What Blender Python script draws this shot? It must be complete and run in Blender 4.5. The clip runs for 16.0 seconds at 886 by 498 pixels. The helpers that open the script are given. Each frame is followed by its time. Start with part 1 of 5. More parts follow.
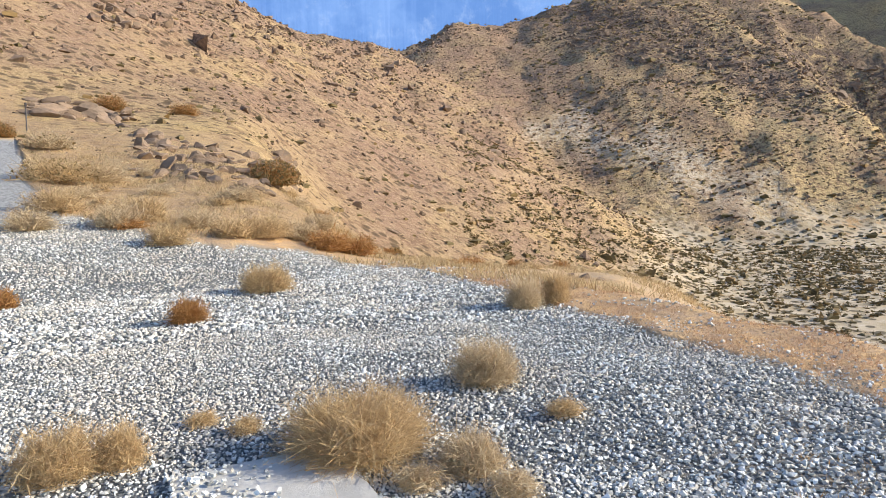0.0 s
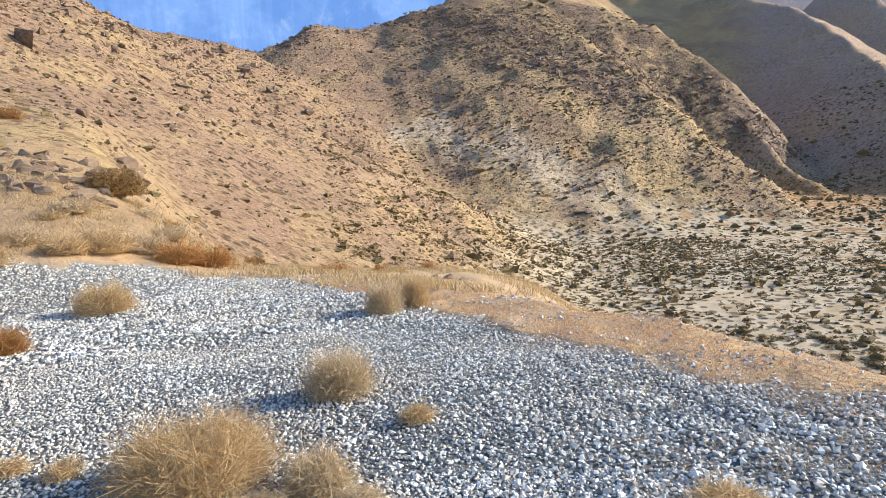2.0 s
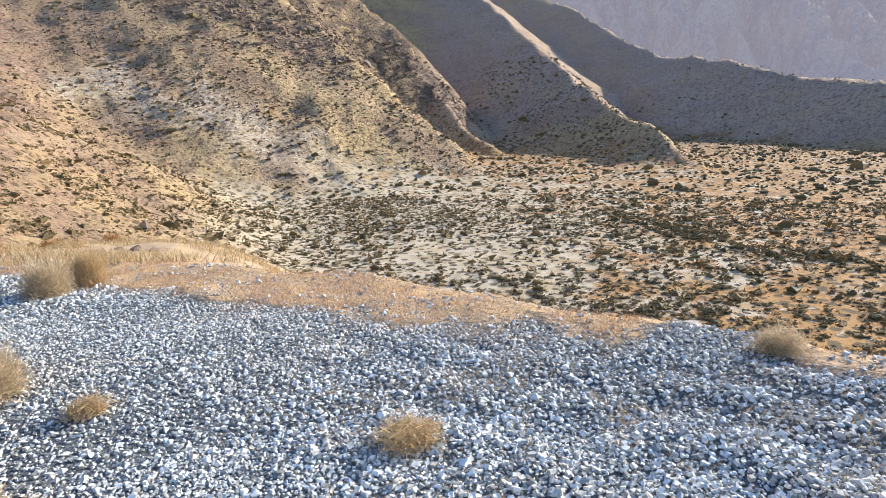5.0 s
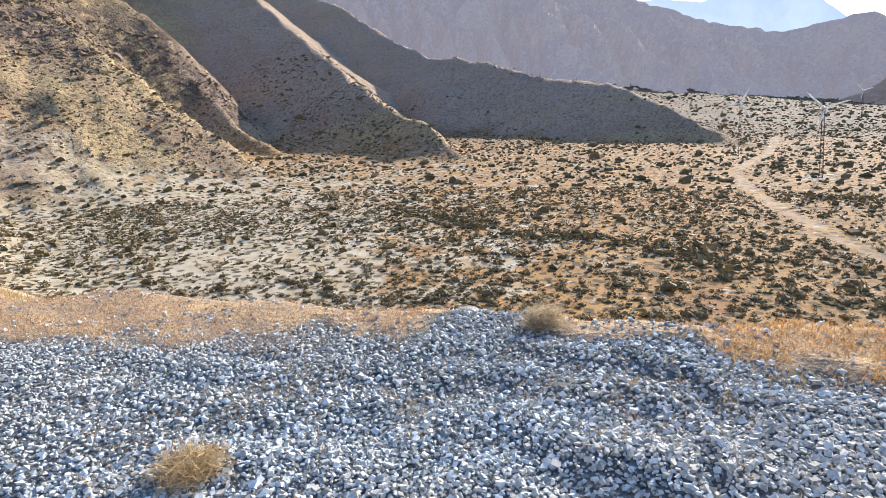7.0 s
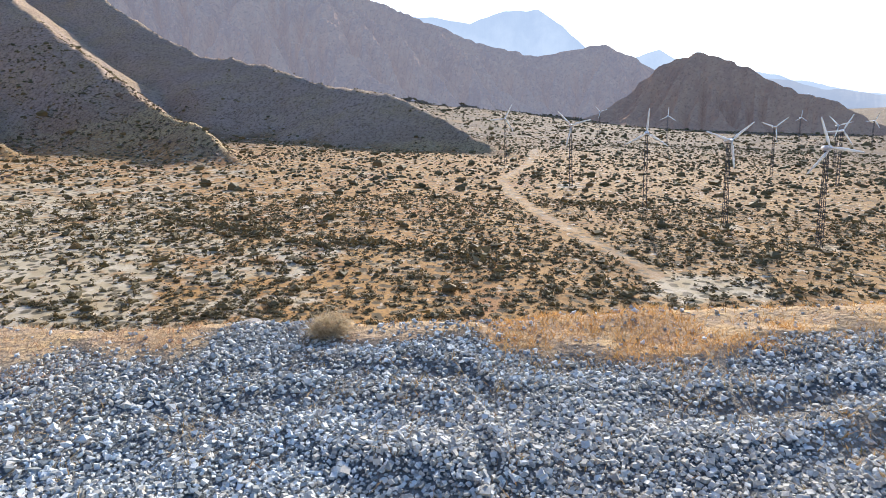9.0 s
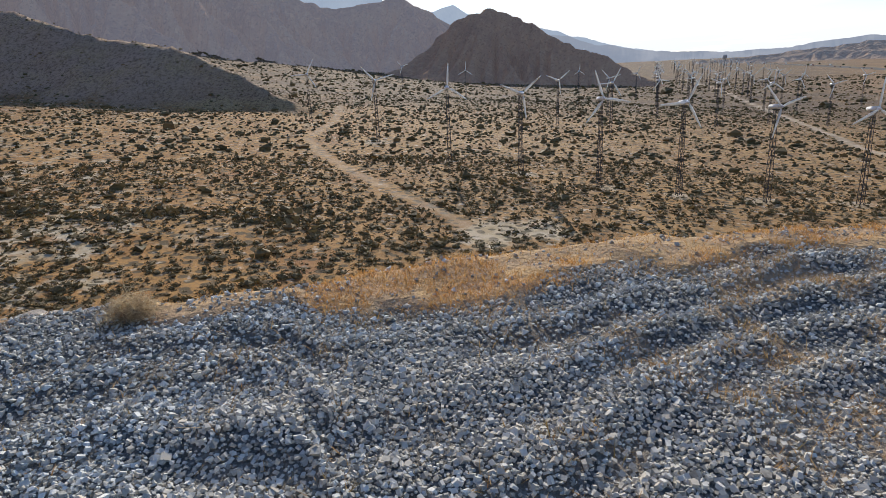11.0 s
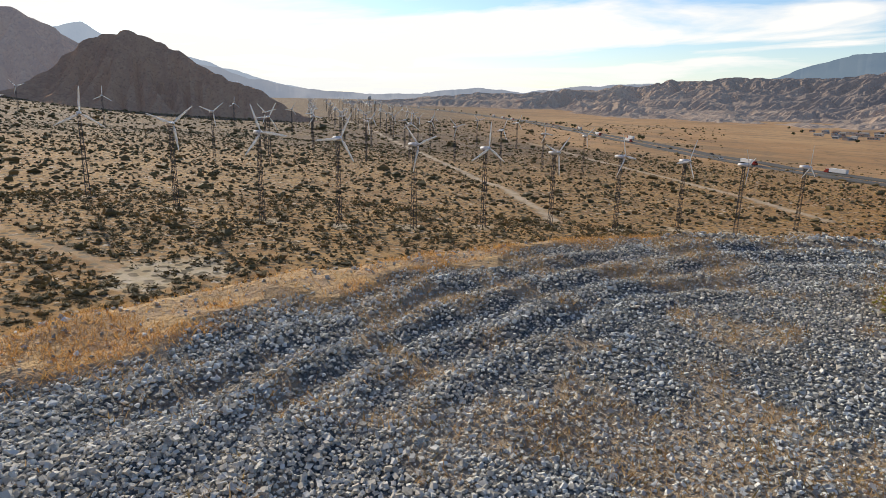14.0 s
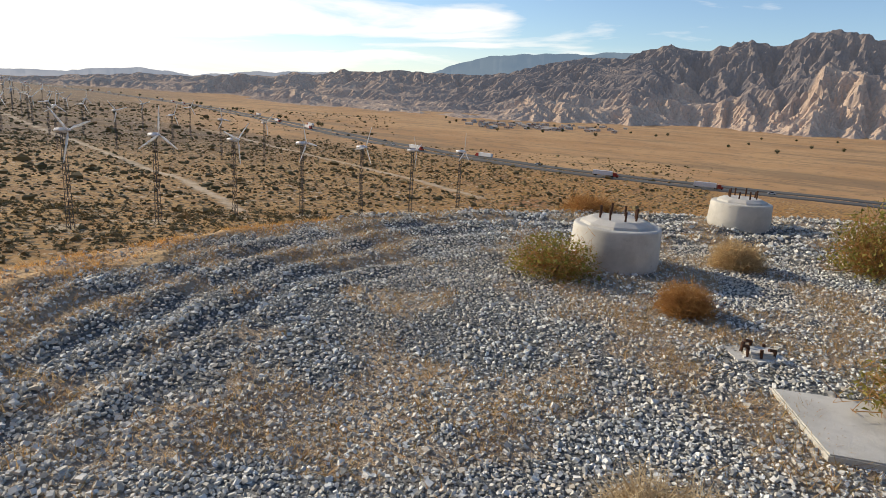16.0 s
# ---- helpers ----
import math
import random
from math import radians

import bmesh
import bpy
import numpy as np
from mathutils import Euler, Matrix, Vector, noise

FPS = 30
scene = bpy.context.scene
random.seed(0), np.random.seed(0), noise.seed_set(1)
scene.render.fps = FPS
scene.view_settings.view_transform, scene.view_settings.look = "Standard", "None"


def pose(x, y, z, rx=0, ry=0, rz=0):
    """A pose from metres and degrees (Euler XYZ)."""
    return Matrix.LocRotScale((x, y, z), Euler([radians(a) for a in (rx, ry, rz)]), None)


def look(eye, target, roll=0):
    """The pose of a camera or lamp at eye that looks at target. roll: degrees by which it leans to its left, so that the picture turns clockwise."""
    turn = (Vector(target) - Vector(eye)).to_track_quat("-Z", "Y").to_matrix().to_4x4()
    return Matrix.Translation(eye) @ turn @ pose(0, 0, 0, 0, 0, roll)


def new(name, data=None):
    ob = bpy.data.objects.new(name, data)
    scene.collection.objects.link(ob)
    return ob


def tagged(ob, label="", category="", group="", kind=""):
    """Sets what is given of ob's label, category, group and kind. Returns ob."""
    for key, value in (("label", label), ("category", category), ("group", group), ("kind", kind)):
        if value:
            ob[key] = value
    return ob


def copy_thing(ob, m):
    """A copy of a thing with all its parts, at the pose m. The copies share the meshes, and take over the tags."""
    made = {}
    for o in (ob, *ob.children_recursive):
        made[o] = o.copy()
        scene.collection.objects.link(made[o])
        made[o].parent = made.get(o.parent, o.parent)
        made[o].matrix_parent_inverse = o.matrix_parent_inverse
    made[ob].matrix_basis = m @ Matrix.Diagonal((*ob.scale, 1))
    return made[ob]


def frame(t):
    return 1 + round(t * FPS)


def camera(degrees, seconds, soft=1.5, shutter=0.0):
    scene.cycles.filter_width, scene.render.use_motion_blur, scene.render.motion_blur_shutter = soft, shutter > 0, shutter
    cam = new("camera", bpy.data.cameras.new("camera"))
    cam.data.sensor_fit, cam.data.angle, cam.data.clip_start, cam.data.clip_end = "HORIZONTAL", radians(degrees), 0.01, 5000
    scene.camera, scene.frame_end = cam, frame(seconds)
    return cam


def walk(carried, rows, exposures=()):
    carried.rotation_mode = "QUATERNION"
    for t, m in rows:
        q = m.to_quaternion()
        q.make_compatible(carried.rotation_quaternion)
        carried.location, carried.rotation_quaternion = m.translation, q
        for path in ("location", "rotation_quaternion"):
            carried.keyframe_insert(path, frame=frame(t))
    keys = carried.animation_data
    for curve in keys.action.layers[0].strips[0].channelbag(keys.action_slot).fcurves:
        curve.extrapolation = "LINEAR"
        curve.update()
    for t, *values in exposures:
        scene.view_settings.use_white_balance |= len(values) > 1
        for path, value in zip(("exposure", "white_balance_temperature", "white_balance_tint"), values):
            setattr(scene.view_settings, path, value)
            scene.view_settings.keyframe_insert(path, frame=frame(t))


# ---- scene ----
EXPOSURES = [(0.0, 0.95, 6700, 10), (5.2, 1.2, 6400, 10), (8.7, 1.08, 6350, 10), (10.8, 0.22, 6750, 10), (11.1, 0.26, 6750, 10), (11.5, 0.42, 6750, 10), (12.0, 0.25, 7150, 10), (14.0, 0.2, 7250, 10), (16.0, 0.32, 7450, 10)]
cam = camera(70.96, 16.0, soft=0.7)
# seconds, place, yaw, pitch, roll
PATH = [
    (0.0, 0.000, -0.000, 1.600, 0.00, -4.32, -1.89),
    (0.5, 0.023, 0.019, 1.594, -5.05, -3.58, -2.02),
    (1.0, 0.076, 0.067, 1.596, -8.16, -4.05, -2.95),
    (1.5, 0.149, 0.102, 1.590, -11.31, -4.92, -4.32),
    (2.0, 0.189, 0.084, 1.608, -11.98, -4.57, -3.57),
    (2.5, 0.243, 0.095, 1.575, -13.95, -6.90, -3.90),
    (3.0, 0.273, 0.117, 1.591, -19.41, -8.24, -2.96),
    (3.5, 0.271, 0.101, 1.590, -22.65, -8.48, -3.49),
    (4.0, 0.317, 0.098, 1.577, -26.52, -10.02, -4.27),
    (4.5, 0.362, 0.108, 1.581, -33.30, -9.24, -3.66),
    (5.0, 0.359, 0.094, 1.569, -38.27, -9.80, -3.82),
    (5.2, 0.387, 0.090, 1.581, -41.59, -10.19, -4.25),
    (7.3, 0.431, 0.087, 1.576, -58.93, -11.31, -3.92),
    (7.5, 0.437, 0.089, 1.575, -59.53, -11.09, -3.26),
    (8.0, 0.448, 0.091, 1.571, -65.10, -9.64, -4.63),
    (8.5, 0.457, 0.094, 1.565, -69.95, -11.39, -3.94),
    (8.7, 0.451, 0.087, 1.568, -73.42, -12.04, -3.25),
    (10.8, 0.387, 0.020, 1.599, -92.33, -12.67, -3.00),
    (11.0, 0.388, 0.051, 1.605, -95.09, -16.62, -2.77),
    (11.5, 0.385, 0.052, 1.606, -102.35, -16.13, -1.29),
    (12.0, 0.400, 0.028, 1.596, -106.90, -15.86, -0.52),
    (12.5, 0.398, 0.001, 1.606, -113.32, -16.54, 1.14),
    (13.0, 0.362, -0.060, 1.614, -117.91, -14.64, 0.96),
    (13.5, 0.411, -0.104, 1.618, -118.73, -15.03, 0.88),
    (14.0, 0.423, -0.109, 1.626, -126.16, -14.04, 1.23),
    (14.5, 0.394, -0.124, 1.626, -133.33, -14.03, 2.66),
    (15.0, 0.383, -0.203, 1.610, -141.62, -15.38, 3.25),
    (15.5, 0.384, -0.201, 1.607, -148.00, -13.36, 4.15),
    (16.0, 0.333, -0.229, 1.608, -155.05, -14.03, 3.56),
]
walk(cam, [(t, pose(x, y, z, 90 + pitch, 0, yaw) @ pose(0, 0, 0, 0, 0, roll)) for t, x, y, z, yaw, pitch, roll in PATH],
     EXPOSURES)

# ---- sky and sun ----
SUN_AZ, SUN_EL = 94.0, 23.0          # clockwise from +y, above the horizon
world = bpy.data.worlds.new("sky")
scene.world = world
world.use_nodes = True
wn, wl = world.node_tree.nodes, world.node_tree.links
wn.clear()
sky = wn.new("ShaderNodeTexSky")
sky.sky_type, sky.sun_disc = "NISHITA", False
sky.sun_elevation, sky.sun_rotation = radians(SUN_EL), radians(SUN_AZ)
sky.air_density, sky.dust_density, sky.altitude = 1.0, 0.3, 300
sky.ozone_density = 1.5
geo = wn.new("ShaderNodeTexCoord")
sep = wn.new("ShaderNodeSeparateXYZ")
wl.new(geo.outputs["Generated"], sep.inputs[0])
# thin cloud sheets, laid on a plane high over the ground
plane_z = wn.new("ShaderNodeMath"); plane_z.operation = "ADD"; plane_z.inputs[1].default_value = 0.06
wl.new(sep.outputs["Z"], plane_z.inputs[0])
above = wn.new("ShaderNodeMath"); above.operation = "MAXIMUM"; above.inputs[1].default_value = 0.03
wl.new(plane_z.outputs[0], above.inputs[0])
spread = wn.new("ShaderNodeVectorMath"); spread.operation = "DIVIDE"
comb = wn.new("ShaderNodeCombineXYZ")
for k in range(3):
    wl.new(above.outputs[0], comb.inputs[k])
wl.new(geo.outputs["Generated"], spread.inputs[0]); wl.new(comb.outputs[0], spread.inputs[1])
cloud_map = wn.new("ShaderNodeMapping")
cloud_map.inputs["Scale"].default_value = (0.32, 0.42, 0.0)
cloud_map.inputs["Location"].default_value = (0.55, 0.35, 0.0)
cloud_map.inputs["Rotation"].default_value = (0, 0, 0.5)
wl.new(spread.outputs[0], cloud_map.inputs[0])
cloud = wn.new("ShaderNodeTexNoise")
cloud.inputs["Scale"].default_value, cloud.inputs["Detail"].default_value, cloud.inputs["Roughness"].default_value = 1.0, 9.0, 0.55
cloud.inputs["Distortion"].default_value = 0.4
wl.new(cloud_map.outputs[0], cloud.inputs["Vector"])
cover = wn.new("ShaderNodeMapRange")
cover.inputs["From Min"].default_value, cover.inputs["From Max"].default_value = 0.49, 0.6
toward = wn.new("ShaderNodeMath"); toward.operation = "MULTIPLY_ADD"
toward.inputs[1].default_value, toward.inputs[2].default_value = 0.16, -0.075
wl.new(sep.outputs["X"], toward.inputs[0])
bank = wn.new("ShaderNodeMath"); bank.operation = "ADD"
wl.new(cloud.outputs["Fac"], bank.inputs[0]); wl.new(toward.outputs[0], bank.inputs[1])
wl.new(bank.outputs[0], cover.inputs["Value"])
clear = wn.new("ShaderNodeMix"); clear.data_type, clear.blend_type = "RGBA", "MULTIPLY"
clear.inputs["Factor"].default_value, clear.inputs["B"].default_value = 1.0, (0.73, 0.885, 1.14, 1)
wl.new(sky.outputs[0], clear.inputs["A"])
cmix = wn.new("ShaderNodeMix"); cmix.data_type = "RGBA"
cmix.inputs["B"].default_value = (7.4, 7.6, 8.0, 1)
wl.new(cover.outputs[0], cmix.inputs["Factor"]); wl.new(clear.outputs["Result"], cmix.inputs["A"])
low = wn.new("ShaderNodeMapRange")
low.inputs["From Min"].default_value, low.inputs["From Max"].default_value = 0.0, 0.085
low.inputs["To Min"].default_value, low.inputs["To Max"].default_value = 0.6, 0.0
wl.new(sep.outputs["Z"], low.inputs["Value"])
haze = wn.new("ShaderNodeMix"); haze.data_type = "RGBA"
haze.inputs["B"].default_value = (6.2, 6.8, 7.4, 1)
wl.new(low.outputs[0], haze.inputs["Factor"]); wl.new(cmix.outputs["Result"], haze.inputs["A"])
back = wn.new("ShaderNodeBackground"); back.inputs["Strength"].default_value = 0.12
wl.new(haze.outputs["Result"], back.inputs[0])
wl.new(back.outputs[0], wn.new("ShaderNodeOutputWorld").inputs[0])
sun = new("sun", bpy.data.lights.new("sun", "SUN"))
sun.data.energy, sun.data.angle, sun.data.color = 3.6, radians(0.6), (1.0, 0.93, 0.83)
to_sun = Vector((math.sin(radians(SUN_AZ)) * math.cos(radians(SUN_EL)), math.cos(radians(SUN_AZ)) * math.cos(radians(SUN_EL)), math.sin(radians(SUN_EL))))
sun.matrix_world = look(to_sun * 60, (0, 0, 0))

# ---- materials ----
class Mat:
    """A node material with short calls for the usual nodes."""
    def __init__(self, name, rough=0.85):
        self.m = bpy.data.materials.new(name)
        self.m.use_nodes = True
        self.n, self.l = self.m.node_tree.nodes, self.m.node_tree.links
        self.b = self.n["Principled BSDF"]
        self.b.inputs["Roughness"].default_value = rough
        self.b.inputs["Specular IOR Level"].default_value = 0.25
        self.tc = self.n.new("ShaderNodeTexCoord")

    def put(self, socket, value):
        if isinstance(value, bpy.types.NodeSocket):
            self.l.new(value, socket)
        else:
            socket.default_value = value if isinstance(value, (int, float)) else (*value, 1)[:4]

    def noise(self, scale, detail=4.0, rough=0.55, coord="Object", distort=0.0):
        k = self.n.new("ShaderNodeTexNoise")
        k.inputs["Scale"].default_value, k.inputs["Detail"].default_value = scale, detail
        k.inputs["Roughness"].default_value, k.inputs["Distortion"].default_value = rough, distort
        self.l.new(self.tc.outputs[coord], k.inputs["Vector"])
        return k.outputs["Fac"]

    def streaks(self, turn, scale, detail=5.0, rough=0.6):
        """Noise drawn out along one direction of the plan."""
        k, p = self.n.new("ShaderNodeTexNoise"), self.n.new("ShaderNodeMapping")
        p.inputs["Rotation"].default_value = (0, 0, radians(turn))
        p.inputs["Scale"].default_value = scale
        k.inputs["Scale"].default_value, k.inputs["Detail"].default_value, k.inputs["Roughness"].default_value = 1.0, detail, rough
        self.l.new(self.tc.outputs["Object"], p.inputs["Vector"])
        self.l.new(p.outputs[0], k.inputs["Vector"])
        return k.outputs["Fac"]

    def cells(self, scale, out="Distance", rand=1.0):
        k = self.n.new("ShaderNodeTexVoronoi")
        k.voronoi_dimensions = "2D"
        k.inputs["Scale"].default_value, k.inputs["Randomness"].default_value = scale, rand
        self.l.new(self.tc.outputs["Object"], k.inputs["Vector"])
        return k.outputs[out]

    def ramp(self, fac, lo, hi, a=0.0, b=1.0):
        k = self.n.new("ShaderNodeMapRange")
        k.interpolation_type = "SMOOTHSTEP"
        for name, v in (("From Min", lo), ("From Max", hi), ("To Min", a), ("To Max", b)):
            k.inputs[name].default_value = v
        self.l.new(fac, k.inputs["Value"])
        return k.outputs[0]

    def mix(self, fac, a, b, mode="MIX"):
        k = self.n.new("ShaderNodeMix")
        k.data_type, k.blend_type = "RGBA", mode
        self.put(k.inputs["Factor"], fac); self.put(k.inputs["A"], a); self.put(k.inputs["B"], b)
        return k.outputs["Result"]

    def math(self, op, a, b=0.0):
        k = self.n.new("ShaderNodeMath")
        k.operation = op
        self.put(k.inputs[0], a); self.put(k.inputs[1], b)
        return k.outputs[0]

    def attr(self, name):
        k = self.n.new("ShaderNodeAttribute")
        k.attribute_name = name
        return k.outputs["Fac"]

    def island(self):
        return self.n.new("ShaderNodeNewGeometry").outputs["Random Per Island"]

    def per_object(self):
        return self.n.new("ShaderNodeObjectInfo").outputs["Random"]

    def colour(self, value):
        self.put(self.b.inputs["Base Color"], value)
        return self

    def bump(self, height, strength=0.5, distance=0.02):
        k = self.n.new("ShaderNodeBump")
        k.inputs["Strength"].default_value, k.inputs["Distance"].default_value = strength, distance
        self.l.new(height, k.inputs["Height"])
        self.l.new(k.outputs[0], self.b.inputs["Normal"])
        return self


def stone_material(name, dark, light, warm):
    m = Mat(name, 0.95)
    m.b.inputs["Specular IOR Level"].default_value = 0.1
    i = m.island()
    c = m.mix(m.ramp(i, 0.05, 0.95), dark, light)
    c = m.mix(m.ramp(m.math("FRACT", m.math("MULTIPLY", i, 37.0)), 0.6, 1.0), c, warm)
    c = m.mix(m.ramp(m.noise(60, 3), 0.35, 0.7, 0.0, 0.35), c, (0.66, 0.68, 0.65))
    c = m.mix(m.ramp(m.noise(0.5, 4, 0.6), 0.4, 0.62, 0.0, 0.45), c, (0.62, 0.54, 0.42))
    m.colour(c)
    m.bump(m.noise(140, 3), 0.3, 0.004)
    return m.m


def plant_material(name, a, b, c, trans=0.4):
    m = Mat(name, 0.75)
    i = m.island()
    col = m.mix(m.ramp(i, 0.0, 0.7), a, b)
    col = m.mix(m.ramp(m.math("FRACT", m.math("MULTIPLY", i, 23.0)), 0.6, 1.0), col, c)
    m.colour(col)
    if trans:
        thin = m.n.new("ShaderNodeBsdfTranslucent")
        both = m.n.new("ShaderNodeMixShader")
        both.inputs[0].default_value = trans
        m.l.new(col, thin.inputs[0])
        m.l.new(m.b.outputs[0], both.inputs[1]); m.l.new(thin.outputs[0], both.inputs[2])
        m.l.new(both.outputs[0], m.n["Material Output"].inputs[0])
    return m.m


STONE = stone_material("grey_crushed_stone", (0.18, 0.185, 0.165), (0.86, 0.86, 0.8), (0.62, 0.55, 0.44))
STRAW = plant_material("dry_straw", (0.46, 0.33, 0.16), (0.62, 0.48, 0.27), (0.34, 0.22, 0.11))
ORANGE_GRASS = plant_material("orange_dry_grass", (0.62, 0.33, 0.1), (0.72, 0.44, 0.17), (0.48, 0.24, 0.085))
SAGE = plant_material("grey_green_shrub", (0.155, 0.12, 0.05), (0.25, 0.18, 0.075), (0.37, 0.23, 0.09))
SCRUB = plant_material("olive_scrub", (0.13, 0.1, 0.042), (0.2, 0.15, 0.065), (0.3, 0.19, 0.075), 0.12)
GREEN = plant_material("green_shrub", (0.17, 0.165, 0.035), (0.28, 0.25, 0.06), (0.38, 0.29, 0.09))


def plain_material(name, colour, rough=0.6, metal=0.0, scale=3.0, wear=0.2):
    m = Mat(name, rough)
    m.b.inputs["Metallic"].default_value = metal
    c = m.mix(m.ramp(m.noise(scale, 5), 0.3, 0.75, 0.0, wear), colour, tuple(k * 0.55 for k in colour))
    m.colour(c)
    m.bump(m.noise(scale * 12, 3), 0.15, 0.005)
    return m.m


WHITE_PAINT = plain_material("white_paint", (0.85, 0.85, 0.84), 0.45, 0, 0.8, 0.15)
FIBREGLASS = plant_material("white_fibreglass", (0.86, 0.86, 0.84), (0.88, 0.88, 0.86), (0.8, 0.8, 0.78), 0.35)
STEEL = plain_material("galvanised_steel", (0.11, 0.1, 0.095), 0.7, 0.2, 2.0, 0.3)
RUST = plain_material("rusted_steel", (0.1, 0.05, 0.03), 0.8, 0.2, 40.0, 0.5)
ASPHALT = plain_material("asphalt", (0.12, 0.115, 0.105), 0.9, 0, 0.05, 0.25)


def concrete():
    m = Mat("cast_concrete", 0.85)
    c = m.mix(m.ramp(m.noise(3, 6, 0.65), 0.35, 0.7), (0.6, 0.575, 0.51), (0.46, 0.44, 0.385))
    c = m.mix(m.ramp(m.noise(18, 4), 0.6, 0.8, 0, 0.4), c, (0.3, 0.27, 0.23))
    c = m.mix(m.ramp(m.noise(1.1, 5, 0.7), 0.5, 0.66, 0, 0.2), c, (0.25, 0.235, 0.21))
    m.colour(c)
    m.bump(m.math("ADD", m.noise(9, 5), m.noise(90, 3)), 0.35, 0.01)
    return m.m


CONCRETE = concrete()


def rock_material(name, dark, light):
    m = Mat(name, 0.9)
    c = m.mix(m.ramp(m.noise(1.3, 6, 0.65), 0.35, 0.65), dark, light)
    c = m.mix(m.ramp(m.island(), 0.0, 1.0, 0.0, 0.5), c, (0.3, 0.22, 0.15))
    m.colour(c)
    m.bump(m.noise(6, 6, 0.7), 0.8, 0.08)
    return m.m


ROCK = rock_material("weathered_rock", (0.1, 0.068, 0.048), (0.29, 0.195, 0.125))
PALE_ROCK = rock_material("pale_rock", (0.5, 0.46, 0.4), (0.7, 0.66, 0.6))


def ground_material():
    """Gravel, dry grass, sandy plain and stony hillside, mixed by the masks of the sheet."""
    m = Mat("desert_ground", 0.95)
    gravel, band, hill, field, sandy = (m.attr(k) for k in ("gravel", "band", "hill", "field", "sandy"))
    track, red = m.attr("track"), m.attr("red")
    # plain: pale sand, dry grass, rusty stalks, small scrub
    sand = m.mix(m.ramp(m.noise(0.22, 6, 0.6), 0.35, 0.65), (0.46, 0.35, 0.2), (0.58, 0.48, 0.33))
    grass = m.mix(m.ramp(m.noise(0.09, 5, 0.6), 0.35, 0.65), (0.4, 0.19, 0.05), (0.52, 0.28, 0.085))
    grass = m.mix(m.ramp(m.noise(1.6, 5, 0.7), 0.4, 0.7, 0, 0.7), grass, (0.2, 0.12, 0.065))
    grass = m.mix(m.ramp(m.noise(0.03, 4, 0.6), 0.55, 0.7, 0, 0.5), grass, (0.3, 0.12, 0.06))
    patch = m.ramp(m.math("ADD", m.noise(0.13, 7, 0.65), m.math("MULTIPLY", m.math("SUBTRACT", sandy, 0.5), 0.3)), 0.46, 0.64)
    plain = m.mix(patch, grass, sand)
    brown = m.mix(m.ramp(m.noise(0.07, 6, 0.65), 0.38, 0.62), (0.26, 0.135, 0.045), (0.43, 0.245, 0.085))
    brown = m.mix(m.ramp(m.noise(0.9, 5, 0.7), 0.5, 0.66, 0, 0.6), brown, (0.56, 0.42, 0.25))
    plain = m.mix(m.math("MULTIPLY", m.attr("rusty"), 0.85), plain, brown)
    dots = m.math("ADD", m.cells(0.36), m.math("MULTIPLY", m.noise(0.05, 3), 0.5))
    scrub = m.ramp(dots, 0.48, 0.58, 0.85, 0)
    plain = m.mix(scrub, plain, (0.1, 0.08, 0.045))
    plain = m.mix(m.math("MULTIPLY", m.attr("thick"), m.ramp(m.noise(0.02, 6, 0.65), 0.3, 0.6, 0.5, 0.95)), plain, m.mix(m.ramp(m.noise(0.06, 5, 0.7), 0.4, 0.6), (0.15, 0.095, 0.055), (0.095, 0.065, 0.042)))
    plain = m.mix(m.ramp(m.noise(0.33, 5, 0.6), 0.6, 0.67, 0, 0.8), plain, (0.62, 0.52, 0.38))
    plain = m.mix(track, plain, m.mix(m.ramp(m.noise(0.25, 5, 0.7), 0.35, 0.65), (0.6, 0.48, 0.34), (0.44, 0.34, 0.22)))
    # hillside: straw grass in strips down the slope, brown stone, dark crags
    strip = m.ramp(m.streaks(38, (0.03, 0.007, 0.02), 7, 0.68), 0.44, 0.56)
    hcol = m.mix(strip, (0.6, 0.425, 0.19), (0.41, 0.27, 0.155))
    hcol = m.mix(m.ramp(m.noise(0.03, 7, 0.7), 0.45, 0.6, 0, 0.6), hcol, (0.55, 0.395, 0.19))
    hcol = m.mix(m.math("MULTIPLY", red, m.ramp(m.noise(0.05, 6, 0.65), 0.35, 0.6, 0.25, 0.85)), hcol, (0.34, 0.215, 0.145))
    hcol = m.mix(m.ramp(m.noise(0.35, 6, 0.7), 0.5, 0.6, 0, 0.75), hcol, (0.24, 0.14, 0.08))
    hcol = m.mix(m.ramp(m.noise(1.1, 6, 0.78), 0.53, 0.62, 0, 0.75), hcol, (0.12, 0.075, 0.045))
    hcol = m.mix(m.ramp(m.noise(2.3, 5, 0.75), 0.54, 0.63, 0, 0.7), hcol, (0.7, 0.52, 0.27))
    hcol = m.mix(m.ramp(m.math("ADD", m.cells(0.4), m.math("MULTIPLY", m.noise(0.07, 4), 0.6)), 0.44, 0.56, 0.8, 0), hcol, (0.1, 0.068, 0.036))
    hcol = m.mix(m.ramp(m.noise(6, 4, 0.75), 0.5, 0.6, 0, 0.6), hcol, (0.15, 0.09, 0.05))
    hcol = m.mix(m.math("MULTIPLY", m.attr("spur"), m.ramp(m.noise(0.04, 6, 0.7), 0.35, 0.65, 0.45, 0.9)), hcol, m.mix(m.ramp(m.noise(0.4, 6, 0.75), 0.45, 0.62), (0.47, 0.335, 0.245), (0.2, 0.14, 0.1)))
